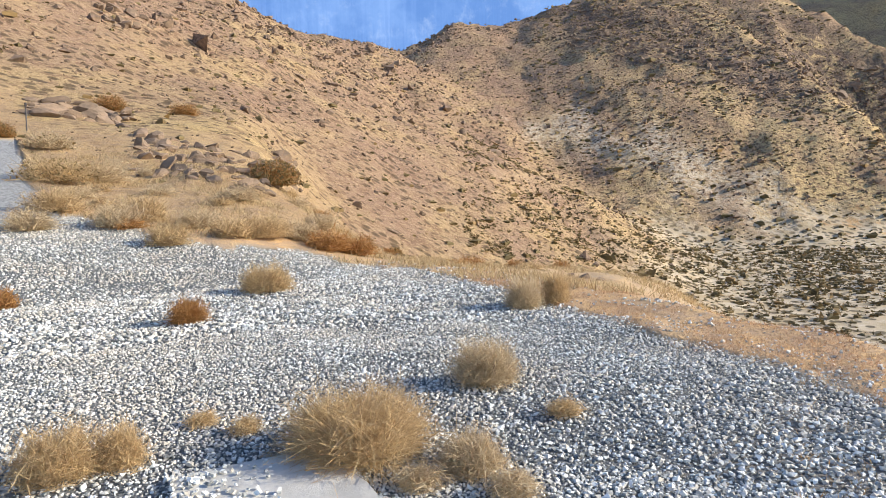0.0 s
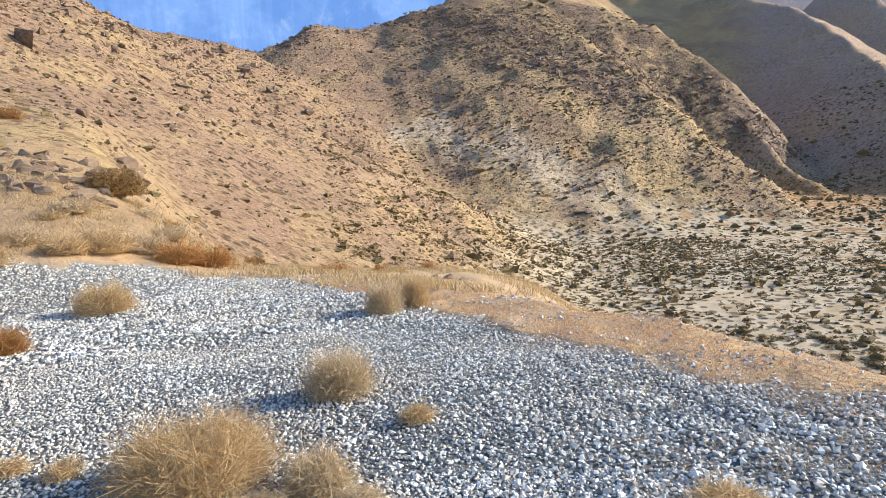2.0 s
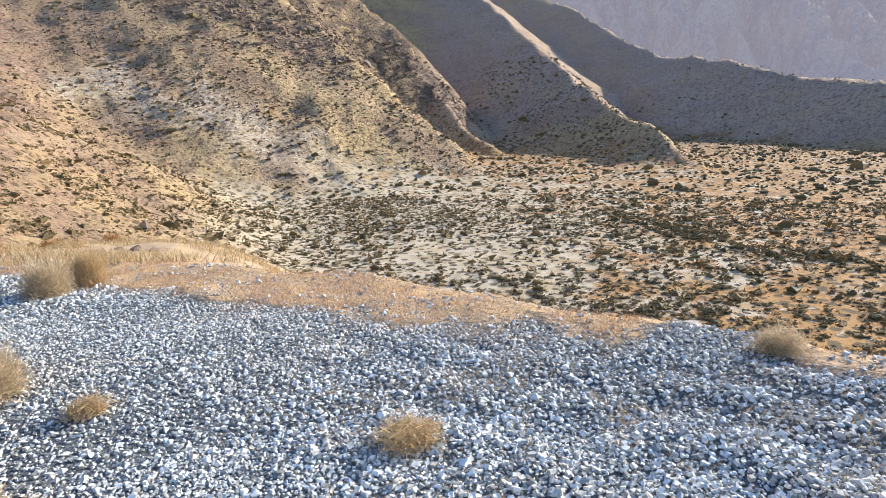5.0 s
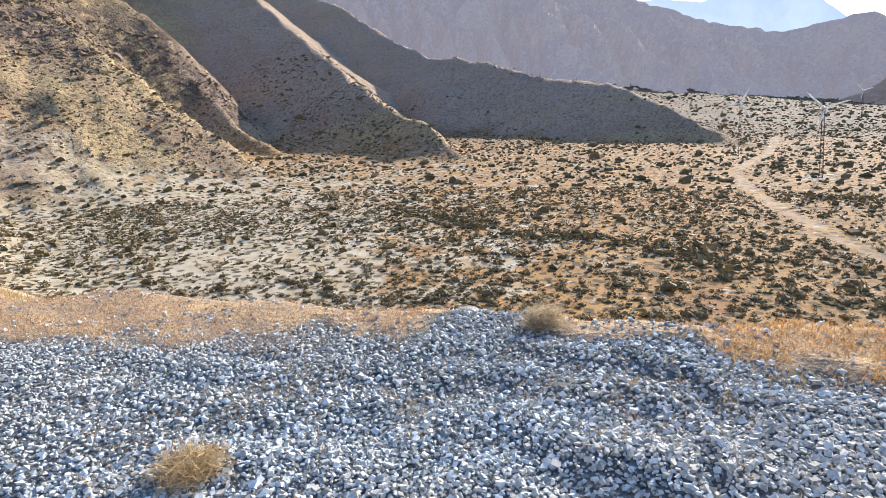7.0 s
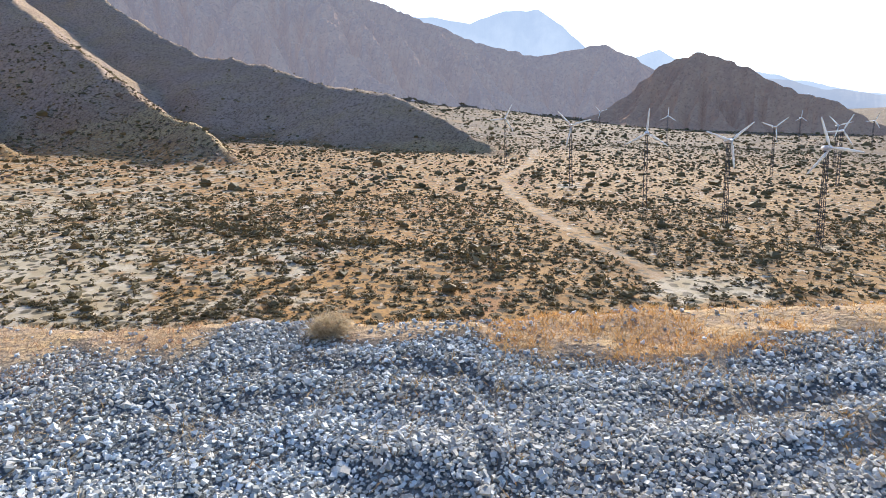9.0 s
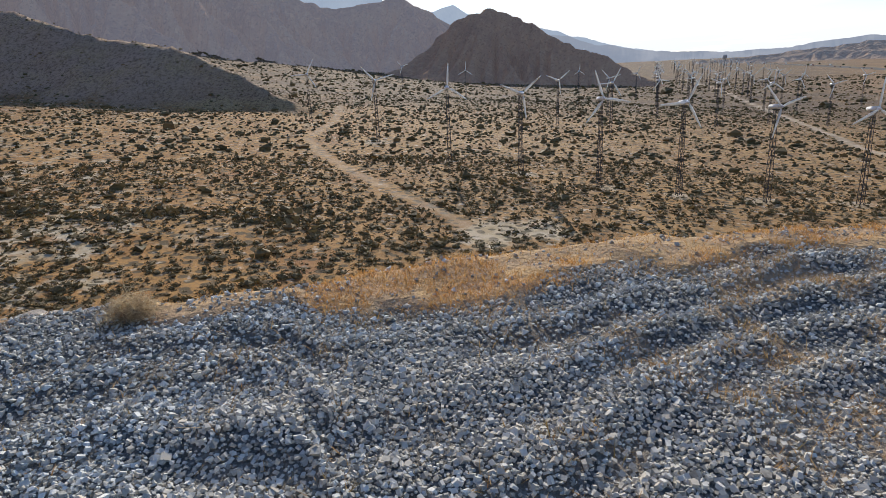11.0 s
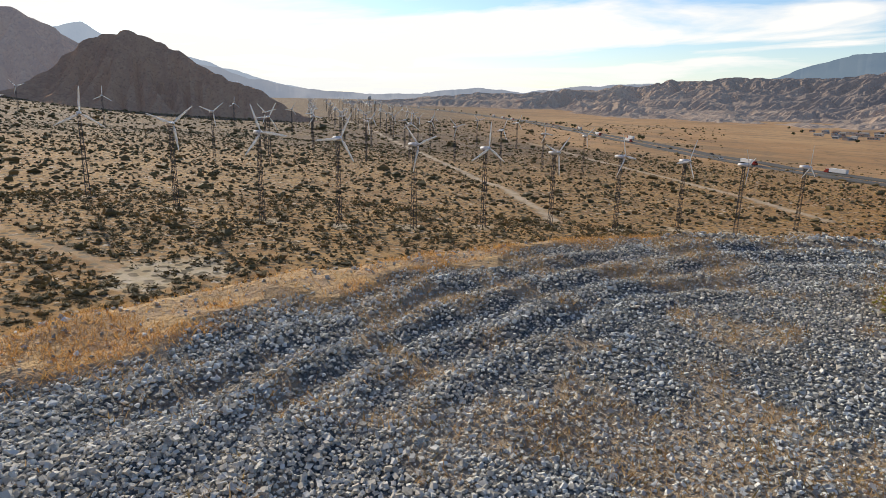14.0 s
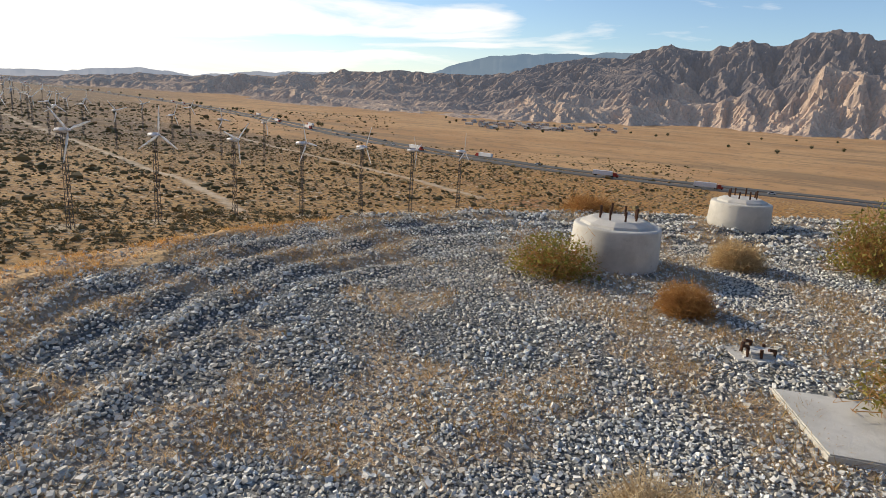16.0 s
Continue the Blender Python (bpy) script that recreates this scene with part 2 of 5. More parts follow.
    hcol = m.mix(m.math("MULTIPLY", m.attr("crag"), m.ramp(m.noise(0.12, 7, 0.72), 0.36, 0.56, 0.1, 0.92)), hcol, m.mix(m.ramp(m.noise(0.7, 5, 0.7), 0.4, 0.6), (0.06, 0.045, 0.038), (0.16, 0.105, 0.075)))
    hcol = m.mix(m.math("MULTIPLY", m.attr("wash"), m.ramp(m.noise(0.5, 5, 0.7), 0.4, 0.6, 0.0, 0.85)), hcol, (0.68, 0.58, 0.42))
    hcol = m.mix(track, hcol, (0.5, 0.36, 0.22))
    col = m.mix(hill, plain, hcol)
    fcol = m.mix(m.ramp(m.noise(0.008, 6, 0.6), 0.35, 0.65), (0.43, 0.235, 0.1), (0.53, 0.315, 0.145))
    fcol = m.mix(m.ramp(m.noise(0.09, 5, 0.75), 0.52, 0.66, 0, 0.75), fcol, (0.2, 0.14, 0.08))
    fcol = m.mix(m.ramp(m.streaks(8, (0.004, 0.02, 0.01), 7, 0.72), 0.5, 0.6, 0, 0.65), fcol, (0.22, 0.15, 0.085))
    col = m.mix(field, col, fcol)
    bcol = m.mix(m.ramp(m.noise(2.5, 6, 0.7), 0.35, 0.65), (0.6, 0.39, 0.18), (0.48, 0.33, 0.2))
    bcol = m.mix(m.ramp(m.noise(22, 4, 0.75), 0.5, 0.62, 0, 0.6), bcol, (0.2, 0.13, 0.08))
    col = m.mix(band, col, bcol)
    gcol = m.mix(m.ramp(m.noise(35, 4, 0.7), 0.35, 0.65), (0.07, 0.072, 0.068), (0.24, 0.245, 0.23))
    gcol = m.mix(m.attr("fine"), gcol, m.mix(m.ramp(m.noise(9, 5, 0.75), 0.38, 0.6), (0.2, 0.2, 0.185), (0.46, 0.455, 0.42)))
    gcol = m.mix(m.math("MULTIPLY", m.attr("soil"), 0.75), gcol, m.mix(m.ramp(m.noise(6, 5, 0.7), 0.35, 0.65), (0.6, 0.48, 0.34), (0.46, 0.34, 0.22)))
    col = m.mix(gravel, col, gcol)
    m.colour(col)
    fine = m.math("MULTIPLY", m.noise(30, 4, 0.7), gravel)
    wide = m.math("MULTIPLY", m.noise(0.5, 8, 0.7), m.math("SUBTRACT", 1.0, gravel))
    m.bump(m.math("ADD", m.math("MULTIPLY", fine, 0.05), m.math("MULTIPLY", wide, m.math("ADD", 0.3, m.math("MULTIPLY", hill, 0.9)))), 0.9, 1.0)
    return m.m


GROUND = ground_material()


def backdrop_material(name, low, high, spot_colour, haze_glow):
    """Far ranges: bluish air haze put in as emission, lighter where snow and cloud lie."""
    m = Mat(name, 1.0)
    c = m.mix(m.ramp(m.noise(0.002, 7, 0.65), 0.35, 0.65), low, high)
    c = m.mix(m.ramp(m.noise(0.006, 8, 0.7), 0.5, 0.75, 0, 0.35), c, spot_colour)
    # base almost black: nearly all that shows is the haze emission
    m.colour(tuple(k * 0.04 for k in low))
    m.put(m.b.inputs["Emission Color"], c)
    m.b.inputs["Emission Strength"].default_value = haze_glow
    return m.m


def range_material(name, low, high, pale, haze_glow, size):
    """Bare mountains a mile or more off: broken brown rock, a dark upper part, and haze added as bluish emission."""
    m = Mat(name, 1.0)
    m.b.inputs["Specular IOR Level"].default_value = 0.0
    c = m.mix(m.ramp(m.noise(0.006 * size, 8, 0.7), 0.4, 0.6), low, high)
    c = m.mix(m.ramp(m.noise(0.03 * size, 7, 0.7), 0.5, 0.64, 0, 0.6), c, pale)
    c = m.mix(m.ramp(m.noise(0.09 * size, 5, 0.7), 0.52, 0.64, 0, 0.5), c, tuple(k * 0.45 for k in low))
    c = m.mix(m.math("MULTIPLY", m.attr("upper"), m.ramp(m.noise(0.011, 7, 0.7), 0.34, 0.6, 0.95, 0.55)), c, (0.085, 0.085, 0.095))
    m.colour(c)
    # even emission over the whole rock imitates air haze and lifts its shade
    m.b.inputs["Emission Color"].default_value = (*haze_glow, 1)
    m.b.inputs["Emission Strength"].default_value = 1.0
    m.bump(m.noise(0.05, 7, 0.7), 0.7, 6.0)
    return m.m


HAZY_ROCK = range_material("haze_glow_mountain_rock", (0.2, 0.14, 0.11), (0.3, 0.2, 0.13), (0.36, 0.25, 0.16), (0.094, 0.095, 0.12), 2.0)
KNOB_ROCK = range_material("haze_glow_brown_mountain_rock", (0.28, 0.17, 0.11), (0.36, 0.22, 0.13), (0.42, 0.27, 0.16), (0.034, 0.032, 0.038), 2.5)
SOUTH_ROCK = range_material("haze_glow_eroded_tan_rock", (0.37, 0.265, 0.19), (0.46, 0.335, 0.24), (0.54, 0.42, 0.31), (0.04, 0.045, 0.058), 1.0)
# blues and greys of air haze, given off by the ranges themselves
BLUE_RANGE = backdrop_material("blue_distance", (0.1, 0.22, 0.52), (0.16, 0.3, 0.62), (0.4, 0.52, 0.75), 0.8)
PALE_RANGE = backdrop_material("pale_haze_glow", (0.3, 0.38, 0.52), (0.36, 0.44, 0.57), (0.4, 0.48, 0.6), 0.85)
LAVENDER_RANGE = backdrop_material("lavender_haze_glow", (0.25, 0.3, 0.4), (0.3, 0.34, 0.43), (0.36, 0.39, 0.46), 0.85)
DUSK_RANGE = backdrop_material("grey_blue_haze_glow", (0.13, 0.2, 0.3), (0.17, 0.24, 0.33), (0.22, 0.28, 0.36), 0.9)

# ---- land ----
def lattice(ix, iy, seed):
    h = (ix.astype(np.int64) * 374761393 + iy.astype(np.int64) * 668265263 + seed * 982451653) & 0xFFFFFFFF
    h = ((h ^ (h >> 13)) * 1274126177) & 0xFFFFFFFF
    return ((h ^ (h >> 16)) & 0xFFFFFF) / float(0xFFFFFF) * 2 - 1


def vnoise(x, y, seed=0):
    """Smooth noise from -1 to 1."""
    ix, iy = np.floor(x), np.floor(y)
    u, v = x - ix, y - iy
    u, v = u * u * u * (u * (u * 6 - 15) + 10), v * v * v * (v * (v * 6 - 15) + 10)
    a, b = lattice(ix, iy, seed), lattice(ix + 1, iy, seed)
    c, d = lattice(ix, iy + 1, seed), lattice(ix + 1, iy + 1, seed)
    return (a * (1 - u) + b * u) * (1 - v) + (c * (1 - u) + d * u) * v


def fbm(x, y, octaves=5, seed=0, gain=0.5, ridged=False):
    total, amp = 0.0, 1.0
    for k in range(octaves):
        n = vnoise(x * 2.03 ** k + 17.3 * k, y * 2.03 ** k - 9.1 * k, seed + k)
        total = total + amp * ((0.5 - np.abs(n)) * 2 - 0.3 if ridged else n)
        amp *= gain
    return total


def smooth_max(a, b, k):
    h = np.clip(0.5 + 0.5 * (a - b) / k, 0, 1)
    return b * (1 - h) + a * h + k * h * (1 - h)


def step(a, b, x):
    t = np.clip((x - a) / (b - a), 0, 1)
    return t * t * (3 - 2 * t)


EYE = 1.6


def bearing(points):
    """Crest points from bearing (clockwise from +y), rise in degrees and distance."""
    return [(r * math.sin(radians(a)), r * math.cos(radians(a)), EYE + r * math.tan(radians(e))) for a, e, r in points]


def ridge(x, y, crest, fall, sag=0.0, lee=None):
    """Height of a ridge: its crest line, falling away on both sides, by lee past its end and on the side left of its run."""
    best = np.full_like(x, -1e4)
    for (x0, y0, z0), (x1, y1, z1) in zip(crest, crest[1:]):
        dx, dy = x1 - x0, y1 - y0
        run = ((x - x0) * dx + (y - y0) * dy) / (dx * dx + dy * dy)
        t = np.clip(run, 0, 1)
        d = np.hypot(x - x0 - t * dx, y - y0 - t * dy)
        slope = fall
        if lee is not None:
            past = np.clip((run - 1) * math.hypot(dx, dy) / np.maximum(d, 1e-3), 0, 1) ** 0.6
            slope = np.where(dx * (y - y0) - dy * (x - x0) > 0, lee, fall + (lee - fall) * past)
        best = np.maximum(best, z0 + t * (z1 - z0) - slope * d + sag * np.minimum(d, 400) ** 2)
    return best


# by bearing: the rim where the hilltop drops away, and the edge of the gravel within it
RIM_A = np.array([-120, -60, -38, -34, -33.2, -31.4, -27, -20, -14, -4, 4, 14, 25, 31, 41, 51, 57, 63, 71, 84, 99, 117, 130, 140, 147, 156, 166, 178, 190, 205, 220, 240.0])
RIM_R = np.array([24, 30, 46, 44, 27, 21, 18.8, 17.5, 17.5, 16.5, 14, 10.7, 8.6, 8.2, 6.85, 5.75, 5.6, 5.45, 5.25, 5.1, 5.5, 6.3, 7.2, 7.9, 8.5, 9.2, 9.9, 11, 12.6, 14, 17, 24])
EDGE_A = np.array([-120, -60, -38, -34, -33.2, -31.4, -27, -20, -14, -4, 6, 12, 20.7, 26, 32, 36, 44, 55, 58.5, 64, 68, 74, 80, 82.5, 91, 99, 106, 116, 126, 140, 147, 156, 166, 178, 190, 205, 240.0])
EDGE_R = np.array([24, 30, 46, 44, 26, 20.7, 18.3, 17, 17, 15.4, 10.6, 9.0, 7.2, 6.4, 6.0, 5.6, 5.2, 4.85, 5.35, 5.4, 5.1, 4.95, 4.85, 4.3, 4.45, 4.5, 4.8, 5.4, 6.25, 7.6, 8.5, 9.2, 9.8, 11, 12.6, 14, 24])

NEAR_HILL = bearing([(-75, 22, 190), (-45, 23, 200), (-30, 20.5, 225), (-17, 17.3, 260), (-14.4, 15.8, 285), (-12.1, 14.6, 300), (-7.7, 14.4, 340), (-4, 13.5, 380)])
CANYON_HILL = bearing([(-12, 15, 430), (-4, 13.4, 440), (-1.6, 14.2, 445), (1.7, 15.5, 455), (6.5, 15.3, 475), (11, 16.6, 495)])
CANYON_NOSE = bearing([(6.5, 15.3, 475), (11, 16.6, 495), (15, 17.6, 512), (21, 17.2, 530), (27, 15.4, 535), (32, 12.8, 518), (35, 10.6, 500), (36.2, 8.8, 490), (37.8, 5.2, 465), (41, 1.4, 420), (43.6, -1.2, 380)])
CANYON_BACK = bearing([(15, 17.5, 600), (20, 18.2, 900), (25, 19, 1250), (30, 17.4, 1150), (33, 16, 1050), (36, 15, 980)])
SPUR = bearing([(36, 15.4, 980), (42, 13.0, 800), (45.6, 9.8, 660), (51.1, 4.4, 480), (56.5, 0.4, 370), (61.2, -3.6, 300)])
SPUR_FOOT = bearing([(51, 2.0, 460), (56.5, -1.4, 360), (63.5, -5.6, 255)])
LONG_SPUR = bearing([(44, 13.6, 1100), (46.3, 13.0, 1020), (49.6, 11.0, 920), (53.5, 8.6, 800), (58.1, 5.75, 690), (63.1, 5.35, 610), (67, 3.5, 560), (70.5, 3.1, 530), (74.5, 2.0, 490), (77.8, 0.3, 455), (81.6, -1.7, 420), (85.8, -3.9, 385)])
APRON_A = np.array([28, 45, 52, 60, 67, 74.5, 82, 88.5, 95.0])
APRON_Z = np.array([0, 110, 105, 86, 65, 44, 26, 10, 0.0])
BACK_RANGE = bearing([(38, 14, 1750), (45.4, 13.6, 1700), (54, 13.4, 1650), (62, 12.9, 1600), (67.6, 12.1, 1550), (72.7, 10.0, 1500), (77.2, 8.15, 1450), (82, 6.1, 1400), (86.8, 4.8, 1420), (89.5, 5.15, 1430), (92.2, 5.5, 1440), (94.6, 4.5, 1460), (96.5, 3.2, 1480), (99, 1.5, 1500)])
KNOB = bearing([(88, -2.2, 1255), (91, -1.0, 1250), (94, 0.7, 1240), (96.6, 3.2, 1220), (98.2, 3.85, 1200), (100.4, 4.3, 1180), (102.9, 3.25, 1150), (105.9, 1.6, 1120), (109.3, 0.45, 1090), (112.8, -0.9, 1060), (115, -2, 1040)])
SOUTH_A = np.array([119.7, 124.4, 127.9, 128.9, 130.8, 132.9, 136.5, 139.2, 141.1, 143, 144.9, 147.4, 149.9, 152.1, 156.4, 159.9, 161.8, 164.2, 166.5, 169.4, 170.7, 172.9, 175.6, 178, 179.2, 181.3, 182.7, 184.5, 186.7, 188.1, 205])
SOUTH_EL = np.array([-0.8, -0.3, 0.0, 0.2, 0.1, 0.14, 0.6, 0.55, 1.05, 0.89, 1.45, 1.41, 1.76, 1.71, 1.72, 2.07, 2.75, 3.26, 3.75, 3.74, 4.34, 5.01, 4.57, 5.25, 5.53, 5.03, 5.88, 6.38, 6.11, 5.6, 5.0])
SOUTH_FOOT_A = np.array([117, 133, 141, 150, 158, 163, 170, 177, 179, 183, 189, 205.0])
SOUTH_FOOT_R = np.array([2600, 2250, 1560, 1480, 1340, 1420, 1640, 1900, 1820, 1680, 1760, 1760.0])


def plain_height(x, y):
    z = -31.8 + 0.012 * np.clip(x, -200, 1200) + 0.07 * np.clip(y, -2000, 900)
    z = smooth_max(z, np.full_like(z, -48.0), 6.0)
    far = np.hypot(x, y)
    south = step(-300, -900, y)
    z = z + south * 22 * step(1000, 2300, far) * step(300, -900, x)
    # the fan that climbs to the foot of the back range
    z = z + np.interp(np.degrees(np.arctan2(x, y)), APRON_A, APRON_Z) * np.clip((far - 480) / 760, 0, 1) ** 1.4 * step(-50, 50, x)
    return z + 0.5 * fbm(x / 45, y / 45, 4, 3) * step(40, 140, far)


def spot_on(a, r):
    return r * math.sin(radians(a)), r * math.cos(radians(a))


def on_plain(a, e):
    """Where a look along a bearing and a dip meets the plain."""
    r = 30.0
    while r < 4000:
        x, y = r * math.sin(radians(a)), r * math.cos(radians(a))
        if float(plain_height(np.array([x]), np.array([y]))[0]) > EYE + r * math.tan(radians(e)):
            break
        r *= 1.004
    return x, y


def near_track(x, y, lines=None):
    best = np.full_like(x, 1e4)
    for line in lines or TRACKS:
        for (x0, y0), (x1, y1) in zip(line, line[1:]):
            dx, dy = x1 - x0, y1 - y0 + 1e-6
            t = np.clip(((x - x0) * dx + (y - y0) * dy) / (dx * dx + dy * dy), 0, 1)
            best = np.minimum(best, np.hypot(x - x0 - t * dx, y - y0 - t * dy))
    return best


def soil_patch(x, y, a):
    """Where the stones thin out to bare soil and weeds."""
    far_side = 0.25 + 0.75 * step(88, 128, a)
    return step(0.05, 0.6, fbm(x / 0.62, y / 0.62, 5, 81, 0.62) + 0.15 * step(100, 140, a)) * far_side * step(12, 30, a)


def relief(x, y):
    """Height of the land, of the hills alone, and how far out of the rim and the gravel a place lies."""
    r, a = np.hypot(x, y), np.degrees(np.arctan2(x, y))
    a = np.where(a < -120, a + 360, a)
    near = np.clip(r / 8, 0, 1)
    out = r - np.interp(a, RIM_A, RIM_R) - 0.12 * vnoise(a / 4.0, a * 0 + 3, 5) * near
    edge = r - np.interp(a, EDGE_A, EDGE_R) - 0.12 * vnoise(a / 3.0, a * 0 + 3, 6) * near
    # pad: furrows along the edge, rising towards the canyon end
    up = x * math.sin(radians(-35)) + y * math.cos(radians(-35)) - 13
    pad = 0.19 * np.maximum(up, 0) * step(-2, -20, a) * step(-110, -70, a)
    furrow = step(-3.3, -2.2, edge) * step(0.1, -0.5, edge) * step(20, 45, a)
    pad = pad + 0.031 * np.sin(edge * 9.0 + 1.6 * vnoise(x / 1.1, y / 1.1, 9)) * furrow * (0.75 + 0.5 * vnoise(x / 0.7, y / 0.7, 10))
    pad = pad + 0.03 * fbm(x / 1.1, y / 1.1, 3, 12) * step(30, 12, r)
    east = step(14, 46, a) * step(236, 215, a)
    d = np.maximum(out, 0)
    gentle = np.minimum(0.1 * d, 2.6) + 0.42 * np.maximum(d - 26, 0)
    hilltop = pad - gentle * (1 - east) * step(-18, 0, a) - 0.5 * d * east
    hilltop = hilltop + 0.35 * fbm(x / 5, y / 5, 4, 21) * step(0.5, 12, out)
    plain = plain_height(x, y)
    z = smooth_max(hilltop, plain, 3.0)
    if r.max() < 45:
        return z, z * 0 - 60, r, a, out, edge, east
    hills = smooth_max(ridge(x, y, NEAR_HILL, 0.62), ridge(x, y, CANYON_HILL, 0.62), 8)
    hills = smooth_max(hills, ridge(x, y, CANYON_NOSE, 0.62, 0.0, 1.25), 5)
    hills = smooth_max(hills, ridge(x, y, CANYON_BACK, 0.7), 4)
    hills = smooth_max(hills, ridge(x, y, SPUR, 0.62, 0.0, 0.85), 4)
    hills = smooth_max(hills, ridge(x, y, SPUR_FOOT, 0.36, 0.0, 0.8), 4)
    hills = smooth_max(hills, ridge(x, y, LONG_SPUR, 0.6, 0.0, 1.0), 4)
    lr = np.log(np.maximum(r, 1.0))
    warp = 0.8 * fbm(x / 140, y / 140, 4, 29)
    gully = fbm(a / 7 + warp, lr * 1.6 + warp, 5, 31, 0.5, True)
    hills = hills + (gully * 0.0024 * np.minimum(r, 700) + 2.2 * fbm(x / 38, y / 38, 6, 32, 0.6) + 0.5 * fbm(x / 7, y / 7, 3, 35, 0.6) * step(700, 300, r)) * step(60, 200, r)
    return smooth_max(z, hills, 4.0 + 7.0 * step(75, 45, a)), hills - z, r, a, out, edge, east


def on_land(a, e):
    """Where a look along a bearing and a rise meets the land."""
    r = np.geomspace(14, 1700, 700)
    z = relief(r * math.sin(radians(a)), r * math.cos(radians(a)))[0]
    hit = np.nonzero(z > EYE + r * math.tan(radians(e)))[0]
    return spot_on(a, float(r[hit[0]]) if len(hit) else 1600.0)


PLAIN_TRACKS = [[on_plain(*p) for p in line] for line in (
    [(116, -2.2), (118.8, -3.0), (122.5, -4.7), (126.4, -6.35), (132.1, -8.5), (136.5, -11.1)],
    [(133, -4.0), (139.2, -5.4), (146.1, -6.7), (151.3, -7.7), (158.2, -9.1)],
    [(86.6, -3.2), (85.9, -4.5), (83.5, -5.8), (84.4, -7.2), (87.3, -9.2), (91.6, -11.5), (95.7, -13.6), (100, -16.0)])]
FOOT_TRACK = [on_land(*p) for p in ((4.7, 2.3), (12.5, 0.45), (23.2, -0.96), (30.8, -2.24), (40.8, -3.4), (50.4, -4.75))]
TRACKS = PLAIN_TRACKS + [FOOT_TRACK]
CANYON_WASH = [on_land(*p) for p in ((10.9, 6.7), (15.8, 4.3), (20.4, 3.7), (24.8, 0.84), (27, -1.6), (33, -4))]
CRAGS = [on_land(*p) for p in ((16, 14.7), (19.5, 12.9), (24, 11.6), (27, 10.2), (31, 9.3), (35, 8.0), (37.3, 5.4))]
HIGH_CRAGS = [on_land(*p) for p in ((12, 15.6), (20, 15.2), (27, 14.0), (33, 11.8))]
HUB = 24.5
FRONT_ROW = [(83.9, -0.4), (89.7, -1.2), (96.1, -2.1), (102.6, -2.9), (109.6, -3.6), (116.4, -4.1), (123.3, -4.55), (129.8, -4.75), (136.0, -4.95), (141.8, -5.05), (147.1, -5.15), (151.7, -5.2), (156.1, -5.05)]


def hub_place(a, e):
    """Where a hub at that bearing and dip stands, given the tower's height over the plain."""
    r = 60.0
    while r < 3500:
        x, y = spot_on(a, r)
        if float(plain_height(np.array([x]), np.array([y]))[0]) + HUB > EYE + r * math.tan(radians(e)):
            return x, y
        r *= 1.003
    return spot_on(a, r)


WASH = [on_plain(99, -16.1), on_plain(102, -14.5), on_plain(106.5, -15.4), on_plain(99.5, -15.2)] + [hub_place(*p) for p in FRONT_ROW]
HEDGE = [on_plain(*p) for p in ((55.6, -7.9), (61, -9.4), (69, -10.9), (76.3, -11.8), (82.7, -13.3))]


def land(x, y):
    """Height of the land, and the masks for its material."""
    z, over, r, a, out, edge, east = relief(x, y)
    hill = np.maximum(step(-4, 7 + 7 * step(75, 45, a), over + 5 * fbm(x / 26, y / 26, 4, 34) * step(900, 500, r)), step(12, -4, a) * step(0, 6, out) * step(-110, -80, a))
    gravel = step(0.3, -0.2, edge + 0.3 * fbm(x / 0.8, y / 0.8, 4, 71) + 0.22 * np.clip(r - 15, 0, 14) * fbm(x / 3.0, y / 3.0, 4, 73))
    band = step(5.0, 3.0, out) * (1 - gravel)
    band = np.maximum(band, step(45, 30, out) * (1 - east) * (1 - gravel) * 0.7)
    sandy = step(75, 30, a) * step(420, 120, r) + 0.35 * step(88, 66, a)
    for wx0, wy0 in WASH:
        sandy = sandy + 0.9 * np.exp(-((x - wx0) ** 2 + (y - wy0) ** 2) / 60)
    rough = 1.1 * vnoise(x / 5, y / 5, 77)
    far = r.max() > 45
    track = 0 * r if not far else np.maximum(0.8 * step(3.2, 1.2, near_track(x, y, TRACKS[:2]) + rough), 0.3 * step(2.2, 0.6, near_track(x, y, TRACKS[2:]) + 1.5 * rough)) * step(40, 60, r)
    soil = soil_patch(x, y, a) * step(14, 10, r)
    field = step(-380, -480, y + 0.1 * x) * (1 - hill) * step(122, 140, a)
    wash = 0 * r if not far else 0.85 * step(22, 3, near_track(x, y, [CANYON_WASH]) + 11 * fbm(x / 14, y / 14, 4, 79))
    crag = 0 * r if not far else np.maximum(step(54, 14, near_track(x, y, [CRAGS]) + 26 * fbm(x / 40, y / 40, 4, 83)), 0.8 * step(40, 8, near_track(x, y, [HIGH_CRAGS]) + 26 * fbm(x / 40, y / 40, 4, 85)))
    return z, dict(gravel=gravel, band=band, hill=hill * (1 - gravel), field=field, sandy=np.clip(sandy, 0, 1.3), track=track, soil=soil, wash=wash, crag=crag, fine=step(17, 21, r),
                   thick=np.maximum(step(330, 620, r) * step(152, 132, a), step(1150, 1700, r) * step(152, 136, a)), rusty=step(78, 100, a) * step(170, 145, a) * (1 - np.clip(sandy, 0, 0.9)),
                   red=step(24, 4, a) * step(60, 110, r), spur=step(390, 480, r) * step(36, 40, a))


def height(x, y):
    return float(land(np.array([float(x)]), np.array([float(y)]))[0][0])


